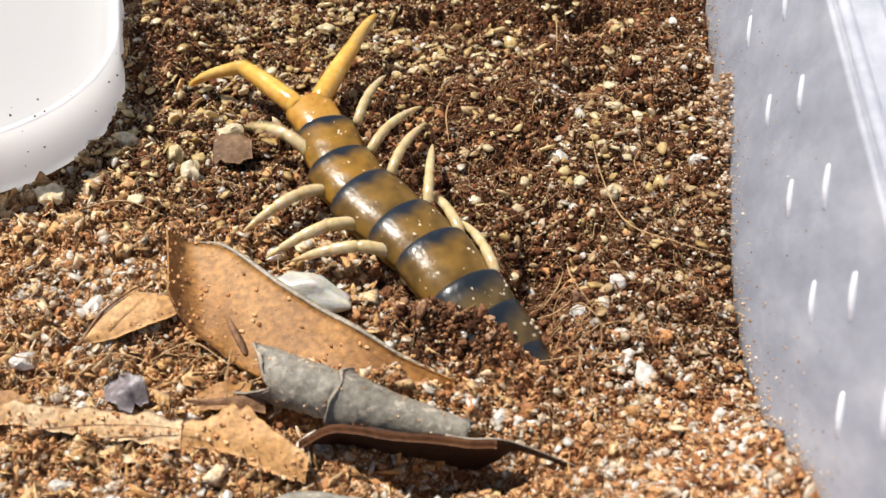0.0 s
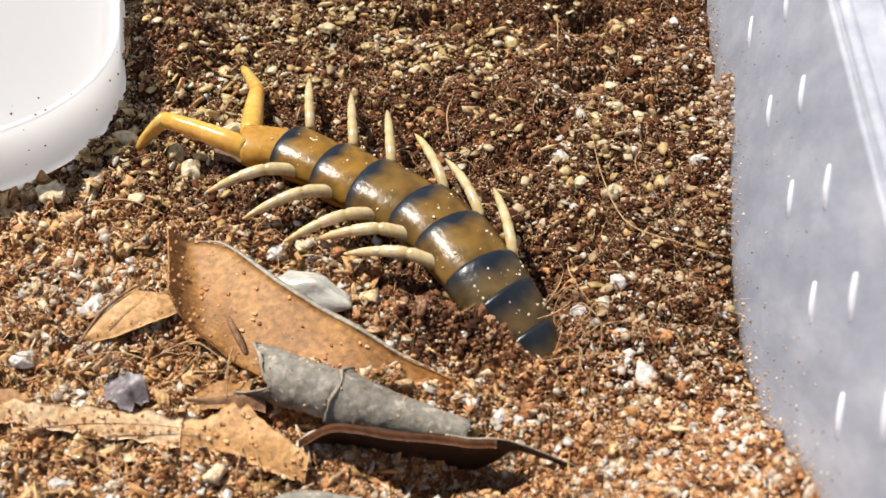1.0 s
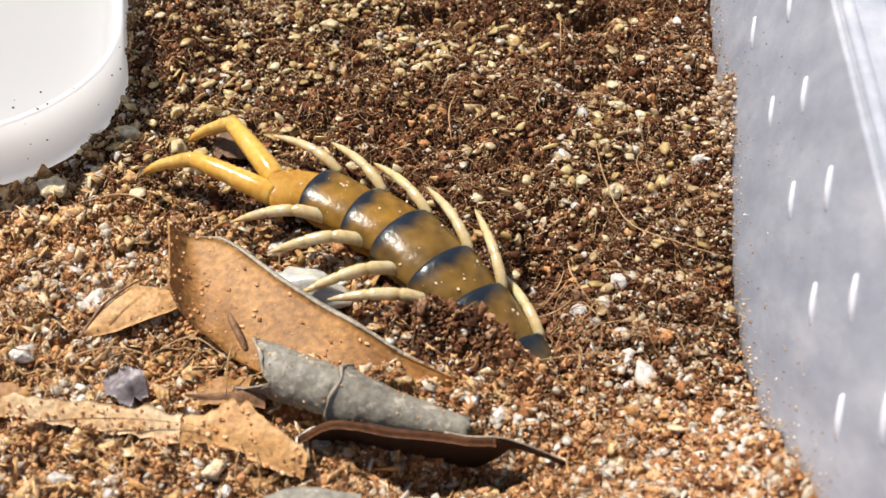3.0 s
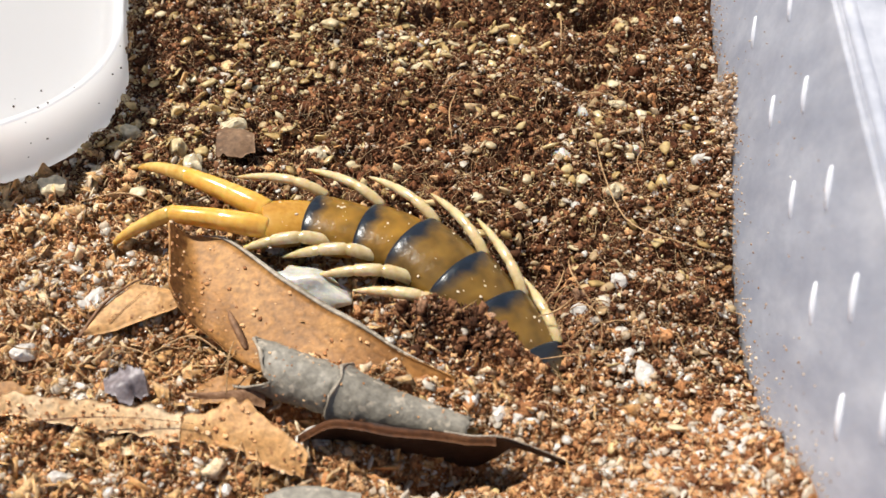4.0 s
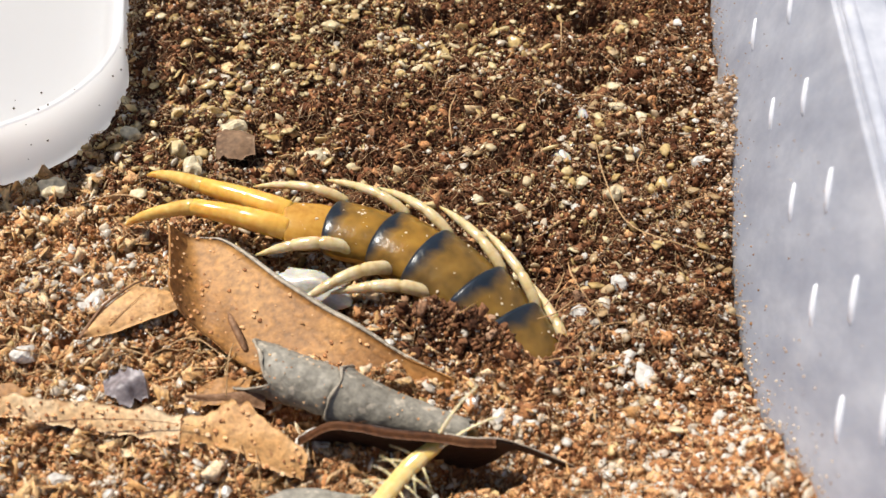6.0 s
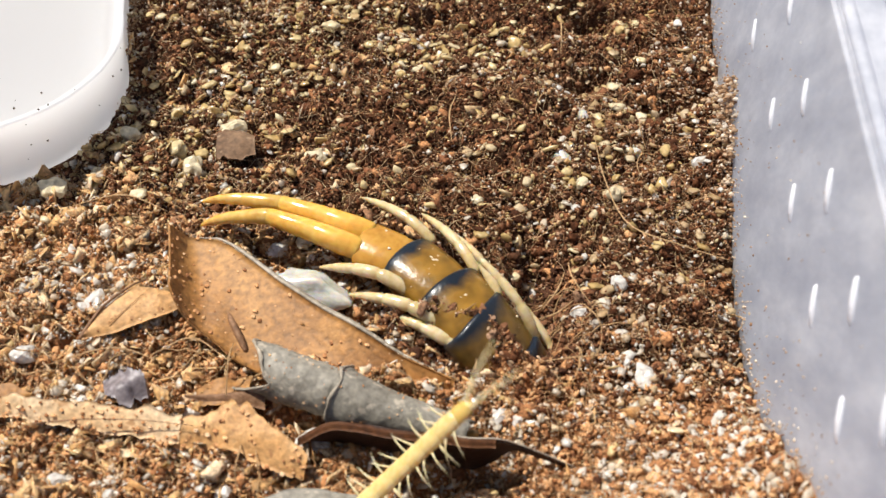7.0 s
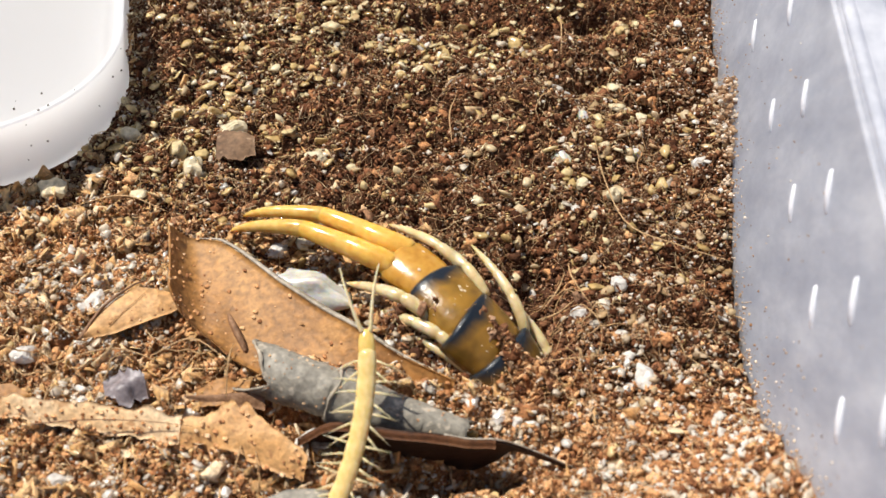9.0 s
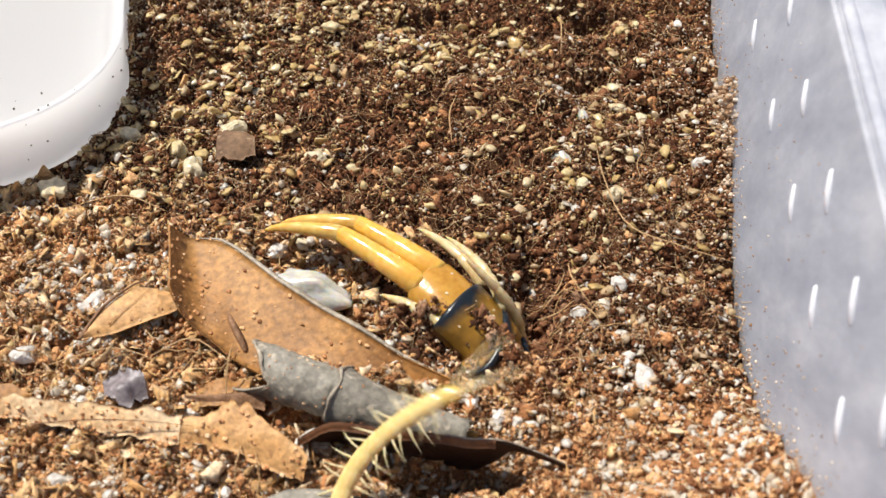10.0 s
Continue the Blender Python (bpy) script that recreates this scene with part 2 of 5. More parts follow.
M_SMALL = grainy("pale_yellow_body", [(0.3, (0.58, 0.40, 0.12)), (0.5, (0.67, 0.50, 0.20)), (0.75, (0.76, 0.63, 0.36))], 400, 0.2, 0.6, 0.15, 0.06, sss=0.35)
M_SMALL_HEAD = grainy("yellow_head", [(0.3, (0.55, 0.37, 0.09)), (0.7, (0.66, 0.47, 0.15))], 400, 0.22, 0.55, 0.1, 0.06, sss=0.3)
M_SMALL_LEG = grainy("straw_leg", [(0.3, (0.58, 0.47, 0.24)), (0.7, (0.70, 0.60, 0.38))], 400, 0.35, 0.5, 0.1, 0.05, sss=0.3)

# milky polypropylene of the box walls
M_WALL, _n, _l, _b = material("milky_plastic")
_a = noise_tex(_n, _l, 150, 8)
_a.inputs["Roughness"].default_value = 0.68
# the moulding has drawn the clouding out across the wall
_q, _p = _n.new("ShaderNodeMapping"), _n.new("ShaderNodeMapping")
_q.inputs["Rotation"].default_value = (radians(45), 0, 0)
_p.inputs["Scale"].default_value = (1.0, 0.3, 1.0)
_l.new(_a.inputs["Vector"].links[0].from_socket, _q.inputs["Vector"])
_l.new(_q.outputs[0], _p.inputs["Vector"])
_l.new(_p.outputs[0], _a.inputs["Vector"])
_r = ramp(_n, [(0.30, (0.50, 0.52, 0.59)), (0.5, (0.67, 0.68, 0.73)), (0.68, (0.86, 0.86, 0.89))])
_l.new(_a.outputs[0], _r.inputs[0])
_l.new(_r.outputs[0], _b.inputs["Base Color"])
_b.inputs["Roughness"].default_value = 0.3
_b.inputs["Specular IOR Level"].default_value = 0.5
_t = _n.new("ShaderNodeBsdfTranslucent")
_l.new(_r.outputs[0], _t.inputs[0])
_mx = _n.new("ShaderNodeMixShader")
_mx.inputs[0].default_value = 0.45
_l.new(_b.outputs[0], _mx.inputs[1])
_l.new(_t.outputs[0], _mx.inputs[2])
_tr = _n.new("ShaderNodeBsdfTransparent")
_tr.inputs[0].default_value = (0.93, 0.93, 0.95, 1)
_my = _n.new("ShaderNodeMixShader")
_my.inputs[0].default_value = 0.2
_l.new(_mx.outputs[0], _my.inputs[1])
_l.new(_tr.outputs[0], _my.inputs[2])
_l.new(_my.outputs[0], _n["Material Output"].inputs[0])
_f = noise_tex(_n, _l, 260, 4)
_l.new(_p.outputs[0], _f.inputs["Vector"])
bump(_n, _l, _b, _f, 0.15, 0.4 * MM)
M_DASH = grainy("pale_dash", [(0.3, (0.66, 0.66, 0.70)), (0.7, (0.80, 0.80, 0.83))], 700, 0.4, 0.5, 0.3, 0.2)


# ---- mesh helpers, in millimetres ----
def mesh(name, verts, faces, mats, smooth=True, slots=None):
    me = bpy.data.meshes.new(name)
    me.from_pydata([(v[0] * MM, v[1] * MM, v[2] * MM) for v in verts], [], faces)
    for m in (mats if isinstance(mats, (list, tuple)) else [mats]):
        me.materials.append(m)
    if slots:
        me.polygons.foreach_set("material_index", slots)
    me.polygons.foreach_set("use_smooth", [smooth] * len(me.polygons))
    me.update()
    return me


def part(name, me, parent=None, label="", m=None):
    ob = new(name, me)
    if parent is not None:
        ob.parent = parent
    if m is not None:
        ob.matrix_basis = m
    if label:
        tagged(ob, label)
    return ob


def loft(rings, closed=True):
    """Faces through rings of equal length; capped at both ends when the rings are closed."""
    verts, faces = [p for r in rings for p in r], []
    k = len(rings[0])
    for i in range(len(rings) - 1):
        for j in range(k if closed else k - 1):
            a, b = i * k + j, i * k + (j + 1) % k
            faces.append((a, b, b + k, a + k))
    if closed:
        faces.append(tuple(range(k))[::-1])
        faces.append(tuple(range((len(rings) - 1) * k, len(rings) * k)))
    return verts, faces


def tube(path, radii, k=8, flat=1.0):
    """A round rod along path, with a radius at each point."""
    rings = []
    pts = [Vector(p) for p in path]
    side = None
    for i, p in enumerate(pts):
        d = (pts[min(i + 1, len(pts) - 1)] - pts[max(i - 1, 0)]).normalized()
        if side is None:
            side = d.cross(Vector((0, 0, 1)))
            if side.length < 1e-3:
                side = d.cross(Vector((1, 0, 0)))
        side = (side - d * side.dot(d)).normalized()
        upv = side.cross(d)
        rings.append([p + (side * math.cos(a) + upv * math.sin(a) * flat) * radii[i] for a in (2 * math.pi * j / k for j in range(k))])
    return loft(rings)


def spline(pts, n):
    """n points along a Catmull-Rom curve through pts."""
    p = [np.array(q, float) for q in pts]
    p = [2 * p[0] - p[1]] + p + [2 * p[-1] - p[-2]]
    out, m = [], len(pts) - 1
    for i in range(n):
        u = i / (n - 1) * m
        k = min(int(u), m - 1)
        f = u - k
        a, b, c, d = p[k:k + 4]
        out.append(0.5 * (2 * b + (c - a) * f + (2 * a - 5 * b + 4 * c - d) * f * f + (3 * b - a - 3 * c + d) * f ** 3))
    return out


_grid = np.random.RandomState(7).rand(64, 64)


def vnoise(x, y, size):
    """Smooth value noise, -1 to 1, with cells of that many millimetres."""
    x, y = np.asarray(x, float) / size + 100.3, np.asarray(y, float) / size + 77.7
    i, j = np.floor(x).astype(int), np.floor(y).astype(int)
    u, v = x - i, y - j
    u, v = u * u * (3 - 2 * u), v * v * (3 - 2 * v)
    g = lambda a, b: _grid[a % 64, b % 64]
    return 2 * ((g(i, j) * (1 - u) + g(i + 1, j) * u) * (1 - v) + (g(i, j + 1) * (1 - u) + g(i + 1, j + 1) * u) * v) - 1


# ---- the box: wall plane and soil relief ----
YAW = -6.05
BOX = pose(0.0492, 0, 0, 0, 0, YAW)


def wall_gap(x, y):
    """Distance inwards from the right-hand wall."""
    return 49.2 + 0.106 * np.asarray(y) - np.asarray(x)


def dish_gap(x, y):
    """Distance outwards from the foot of the dish, a square with round corners."""
    u, v = (x + 103.4) * 0.982 + (y - 51.3) * 0.191, (y - 51.3) * 0.982 - (x + 103.4) * 0.191
    return np.hypot(np.clip(np.abs(u) - 13, 0, 99), np.clip(np.abs(v) - 13, 0, 99)) - 26


def bell(x, y, cx, cy, sx, sy):
    return np.exp(-((x - cx) / sx) ** 2 - ((y - cy) / sy) ** 2)


def relief(x, y):
    """Height of the soil in millimetres."""
    x, y = np.asarray(x, float), np.asarray(y, float)
    h = 1.2 * vnoise(x, y, 19) + 1.0 * vnoise(x + 31, y, 8) - 1.4 + 3.1 * np.sqrt(np.abs(vnoise(x + 11, y + 5, 5.5))) - 1.5 + 1.6 * np.sqrt(np.abs(vnoise(x, y + 13, 2.6))) + 0.5 * vnoise(x + 3, y + 7, 1.5)
    # spoil heap thrown up before the burrow
    crest = np.interp(x, (-8, -2, 1.4, 7.4, 11.4, 14.5), (-18.8, -17.6, -19.2, -21.0, -25.2, -29.0))
    h = h + np.interp(x, (-12, -8, -2, 7, 11.5, 15, 19), (0, 3.2, 5.0, 6.0, 5.2, 2.8, 0)) * np.exp(-((y - crest) / np.where(y > crest, 2.0, 3.4)) ** 2)
    # soil that has slid over the foot of the brown leaf
    h = h + np.interp(x, (-27, -21, -6, 3), (0, 3.4, 3.2, 0)) * np.exp(-((y - np.interp(x, (-24, 0), (-27.6, -31.4))) / 2.3) ** 2)
    # burrow mouth and the hollow along its far side
    h = h - 8.5 * bell(x, y, 15, -4, 4.6, 9) - 5.0 * bell(x, y, 15, -13, 4, 4) - 5.0 * bell(x, y, 12.0, -18.0, 4.0, 3.4)
    h = h - 3.0 * bell(x, y, -9, -9.8, 8, 3.2)
    # shaded gap before the rolled leaf
    h = h - 3.2 * bell(x, y, -26, -34.6, 9, 2.0)
    # hollow under the dark leaf
    h = h - 6.5 * bell(x, y, 3.5, -42.4, 10, 3.6) - 6.0 * bell(x, y, 0.5, -45.4, 8.5, 2.0)
    # bank by the wall: heaped in front, sunken in the middle, thin crust behind
    g = wall_gap(x, y)
    near = np.exp(-np.clip(g, 0, 99) / 16)
    h = h + near * 24 * np.clip((-y - 30) / 32, 0, 1) ** 1.1
    h = h - 4.5 * np.exp(-np.clip(g, 0, 99) / 3.5) * bell(x * 0, y, 0, -8, 1, 24)
    h = h + 6 * np.exp(-np.clip(g, 0, 99) / 3.0) * bell(x * 0, y, 0, 27, 1, 17)
    # the soil dips round the dish; the added mound shortens the dish's shadow
    h = h - 1.8 * np.exp(-np.clip(dish_gap(x, y), 0, 99) / 4.0) + 6.0 * bell(x, y, -55, 66, 9, 14)
    # pits in the far soil
    h = h - 7.0 * bell(x, y, 31, 70, 7, 4.5) - 5.5 * bell(x, y, 28, 48, 6, 3.2) - 5.5 * bell(x, y, 42, 39, 5, 3.4) - 4.5 * bell(x, y, 51, 45, 3, 6) - 3.5 * bell(x, y, -5, 68, 7, 3)
    return h


def paleness(x, y):
    """Share of paler litter: more in front, less behind and where it was dug."""
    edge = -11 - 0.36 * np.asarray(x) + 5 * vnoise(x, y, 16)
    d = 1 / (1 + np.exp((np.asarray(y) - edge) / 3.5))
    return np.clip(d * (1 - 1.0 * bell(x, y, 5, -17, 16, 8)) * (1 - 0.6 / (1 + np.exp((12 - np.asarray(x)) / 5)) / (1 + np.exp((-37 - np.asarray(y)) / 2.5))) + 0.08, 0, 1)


def ground():
    xs = np.concatenate([np.linspace(-165, -90, 16)[:-1], np.linspace(-90, 64, 430)])
    ys = np.concatenate([np.linspace(-112, -56, 16)[:-1], np.linspace(-56, 90, 400), np.linspace(90, 132, 12)[1:]])
    X, Y = np.meshgrid(xs, ys, indexing="ij")
    Z = relief(X, Y) + 0.35 * vnoise(X, Y, 1.0) + 0.3 * vnoise(X + 40, Y, 0.6)
    X = np.minimum(X, 49.2 + 0.106 * Y + 0.8)
    V = np.stack([X, Y, Z], -1).reshape(-1, 3)
    n, k = len(xs), len(ys)
    F = [(i * k + j, (i + 1) * k + j, (i + 1) * k + j + 1, i * k + j + 1) for i in range(n - 1) for j in range(k - 1)]
    # faces high in this share take the second, paler coir
    dry = (paleness(X, Y) + 0.25 * vnoise(X, Y, 2.0) > 0.55).astype(int)[:-1, :-1].ravel().tolist()
    return tagged(part("ground", mesh("ground", V, F, [M_SOIL, M_SOIL_PALE], True, dry)), "dark brown coconut-fibre soil filling the plastic box", "soil", kind="structure")


GROUND = ground()


def slab(x0, x1, y0, y1, z0, z1, bev=0.6):
    """A bevelled block."""
    bm = bmesh.new()
    bmesh.ops.create_cube(bm, size=1, matrix=Matrix.LocRotScale(((x0 + x1) / 2 * MM, (y0 + y1) / 2 * MM, (z0 + z1) / 2 * MM), None,
                                                              ((x1 - x0) * MM, (y1 - y0) * MM, (z1 - z0) * MM)))
    bmesh.ops.bevel(bm, geom=bm.edges[:], offset=bev * MM, segments=2, affect='EDGES')
    return bm


def bm_mesh(name, bm, mat, smooth=False):
    me = bpy.data.meshes.new(name)
    bm.to_mesh(me)
    bm.free()
    me.materials.append(mat)
    me.polygons.foreach_set("use_smooth", [smooth] * len(me.polygons))
    return me


def box_walls():
    h, low = 58, -40
    spans = {"wall_east": (0, 2, -112, 132), "wall_west": (-212, -210, -112, 132),
             "wall_north": (-209.9, -0.1, 130, 132), "wall_south": (-209.9, -0.1, -112, -110)}
    for name, (x0, x1, y0, y1) in spans.items():
        w = part(name, bm_mesh(name, slab(x0, x1, y0, y1, low, h), M_WALL), None, "", BOX)
        tagged(w, "milky translucent plastic side wall of the box", "box wall", kind="structure")
        if name in ("wall_east", "wall_west"):
            s = 1 if name == "wall_east" else -1
            xs = sorted((x1 if s > 0 else x0, (x1 if s > 0 else x0) + 7 * s))
            part("rim", bm_mesh("rim", slab(xs[0] - 1.0, xs[1], y0 - 6, y1 + 6, h - 1.4, h + 1.2, 0.9), M_WALL), w, "thick rounded plastic rim")
            if s > 0:
                v, f = tube([(xs[0] - 0.6, y, h + 0.7) for y in np.linspace(y0 - 6, y1 + 6, 12)], [0.85] * 12, 12)
                part("rim_bead", mesh("rim_bead", v, f, M_WALL), w, "white rounded bead along the rim")
            part("rim_lip", bm_mesh("rim_lip", slab(xs[0] + 3.2, xs[0] + 4.6, y0 - 6, y1 + 6, h + 1.2, h + 3.0, 0.6), M_WALL), w)
        else:
            s = 1 if name == "wall_north" else -1
            ys = sorted((y1 if s > 0 else y0, (y1 if s > 0 else y0) + 7 * s))
            part("rim", bm_mesh("rim", slab(x0, x1, ys[0] - 1.0, ys[1], h - 1.4, h + 1.2, 0.9), M_WALL), w, "thick rounded plastic rim")
        if name == "wall_east":
            # short pale rods for the dashes on the wall
            for y, z, ln, tilt in ((24.3, 26.5, 7, -33), (4.7, 44.5, 6.5, -33), (-14.7, 43.1, 6.5, -33), (-0.4, 29.1, 6.5, -33), (-35.1, 44.9, 7, -33), (-22.6, 31.6, 6.8, -33),
                                   (-42.6, 32.9, 7, -33), (-53.4, 45.6, 7, -33), (-61.2, 35.1, 7, -33), (-70.3, 47.3, 7, -33), (40.5, 44.0, 6.5, -33), (-80, 34, 7, -33)):
                prof = [(0.5, 0, -ln / 2.4), (0.0, 0, -ln / 2.4 + 0.5), (-0.1, 0, 0), (0.0, 0, ln / 2.4 - 0.5), (0.5, 0, ln / 2.4)]
                v, f = tube(prof, [0.2, 0.42, 0.55, 0.46, 0.25], 10)
                part("wall_dash", mesh("wall_dash", v, f, M_DASH), w, "", pose(0.0001, y * MM, z * MM, tilt))
    base = part("box_base", bm_mesh("box_base", slab(-209.9, -0.1, -109.9, 129.9, -42, -40), M_WALL), None, "", BOX)
    tagged(base, "milky plastic bottom of the box under the soil", "box base", kind="structure")
    t = part("table_top", bm_mesh("table_top", slab(-330, 330, -250, 430, -62, -42.2, 3), M_TABLE))
    tagged(t, "pale grey table top under the plastic box", "table", kind="structure")


box_walls()


# ---- white dish ----
def dish():
    root = new("water_dish")
    root.matrix_basis = pose(-0.1034, 0.0513, 0.0, 0, 0, 11)
    tagged(root, "white flared plastic water dish with rounded corners on the soil", "water dish")

    def outline(half, r, z, k=16):
        pts = []
        for q, (sx, sy) in enumerate(((1, 1), (-1, 1), (-1, -1), (1, -1))):
            for i in range(k):
                a = math.pi / 2 * (q + i / (k - 1))
                pts.append((sx * (half - r) + r * math.cos(a), sy * (half - r) + r * math.sin(a), z))
        return pts
    prof = [(36.0, 23.0, -5.0), (37.0, 24.0, -1.0), (39.0, 26.0, -0.3), (39.7, 26.7, 0.2), (40.1, 27.1, 0.9), (40.1, 27.1, 2.3), (39.7, 26.7, 3.2), (40.9, 27.9, 12.4), (41.5, 28.5, 13.3), (41.5, 28.5, 13.7),
            (41.0, 28.0, 13.9), (40.2, 27.2, 13.6), (39.0, 26.0, 12.0), (37.5, 24.5, 9.0), (35.5, 22.5, 7.6), (31.0, 19.0, 6.8), (16, 10, 6.5), (1, 0.35, 6.5)]
    v, f = loft([outline(*p) for p in prof])
    part("bowl", mesh("bowl", v, f, M_DISH), root)
    rng = random.Random(4)
    # specks on the outer flank, the rim and the inside
    for i in range(17):
        a, w = radians(rng.uniform(-85, 0)), rng.random()
        k = rng.random()
        r, z = (26.85 + 1.05 * k, 3.6 + 8.8 * k) if w < 0.6 else (28.0, 13.95) if w < 0.72 else (rng.uniform(2, 17), 6.9)
        q = (13 + r * math.cos(a), -13 + r * math.sin(a), z)
        me = mesh("dirt_speck", *rock(rng, rng.uniform(0.12, 0.32), 1), M_SPECK, False)
        part("dirt_speck", me, root, "", pose(q[0] * MM, q[1] * MM, q[2] * MM))


_ico = {}


def ico(level):
    if level not in _ico:
        bm = bmesh.new()
        bmesh.ops.create_icosphere(bm, subdivisions=level, radius=1)
        bm.verts.ensure_lookup_table()
        _ico[level] = (np.array([v.co[:] for v in bm.verts]), [tuple(v.index for v in f.verts) for f in bm.faces])
        bm.free()
    return _ico[level]


def rock(rng, size, level=2, flat=0.75, rough=0.22, cuts=7):
    """A knobbly stone of that radius."""
    v, f = ico(level)
    cut = [(Vector((rng.gauss(0, 1), rng.gauss(0, 1), rng.gauss(0, 1))).normalized(), rng.uniform(0.55, 0.95)) for _ in range(cuts)]
    sc = (rng.uniform(0.8, 1.25), rng.uniform(0.75, 1.1), flat)
    out = []
    for p in v:
        p = Vector(p)
        for nrm, d in cut:
            e = p.dot(nrm) - d
            if e > 0:
                p = p - nrm * e * 0.85
        p *= 1 + rough * noise.noise(p * 1.7 + Vector((size * 9, 0, 3)))
        out.append((p.x * size * sc[0], p.y * size * sc[1], p.z * size * sc[2]))
    return out, f


dish()


# ---- leaves ----
def sheet(name, upper, lower, nu, nv, bulge, thick, mats, parent, label="", ragged=0.0, wave=0.4, seed=1, curl=0.0):
    """A leaf blade between two edges, with thickness: face material above, underside material below."""
    rng = np.random.RandomState(seed)
    U, Lw = spline(upper, nu), spline(lower, nu)
    jag_u = np.convolve(rng.randn(nu + 4), np.ones(3) / 3, "same")[:nu] * ragged
    jag_l = np.convolve(rng.randn(nu + 4), np.ones(3) / 3, "same")[:nu] * ragged
    top = np.zeros((nu, nv, 3))
    for i in range(nu):
        for j in range(nv):
            t = j / (nv - 1)
            t2 = t + (jag_u[i] * (1 - t) + jag_l[i] * t)
            p = U[i] * (1 - t2) + Lw[i] * t2
            p = p + np.array([0, 0, bulge * 4 * t * (1 - t) + curl * max(0, 0.25 - t) * 4])
            p[2] += wave * vnoise(p[0] + seed * 17, p[1], 6) + 0.3 * wave * vnoise(p[0], p[1] + seed * 9, 2)
            top[i, j] = p
    du = np.gradient(top, axis=0)
    dv = np.gradient(top, axis=1)
    nrm = np.cross(du, dv)
    nrm /= np.linalg.norm(nrm, axis=2, keepdims=True) + 1e-9
    if nrm[..., 2].mean() < 0:
        nrm = -nrm
    bot = top - nrm * thick
    V = np.concatenate([top.reshape(-1, 3), bot.reshape(-1, 3)])
    F, S, o = [], [], nu * nv
    for i in range(nu - 1):
        for j in range(nv - 1):
            a, b, c, d = i * nv + j, (i + 1) * nv + j, (i + 1) * nv + j + 1, i * nv + j + 1
            F += [(a, b, c, d), (a + o, d + o, c + o, b + o)]
            S += [0, 1]
    rim = [i * nv for i in range(nu)] + [(nu - 1) * nv + j for j in range(1, nv)] + [i * nv + nv - 1 for i in range(nu - 2, -1, -1)] + [j for j in range(nv - 2, 0, -1)]
    for a, b in zip(rim, rim[1:] + rim[:1]):
        F.append((a, b, b + o, a + o))
        S.append(0)
    me = mesh(name, V, F, mats, True, S)
    return part(name, me, parent, label), top


def vein(name, path, r, mat, parent, label=""):
    pts = spline(path, 24)
    v, f = tube(pts, [r * (1 - 0.7 * i / 23) for i in range(24)], 6)
    return part(name, mesh(name, v, f, mat), parent, label)


def leaf_thing(name, label):
    return tagged(new(name), label, "dry leaf", "fallen leaves on the soil")


def thin(mat, tint, share):
    """Lets light through a leaf."""
    n, l = mat.node_tree.nodes, mat.node_tree.links
    t, mx = n.new("ShaderNodeBsdfTranslucent"), n.new("ShaderNodeMixShader")
    t.inputs[0].default_value = (*tint, 1)
    mx.inputs[0].default_value = share
    l.new(n["Principled BSDF"].outputs[0], mx.inputs[1])
    l.new(t.outputs[0], mx.inputs[2])
    l.new(mx.outputs[0], n["Material Output"].inputs[0])
    return mat


# near-black base carries the shade of the leaf's underside
M_LEAF_SHADED = thin(leafy("shaded_brown_leaf", (0.022, 0.010, 0.005), (0.032, 0.014, 0.007), (0.05, 0.022, 0.010), (0.02, 0.010, 0.005), 0.6), (0.20, 0.06, 0.015), 0.12)


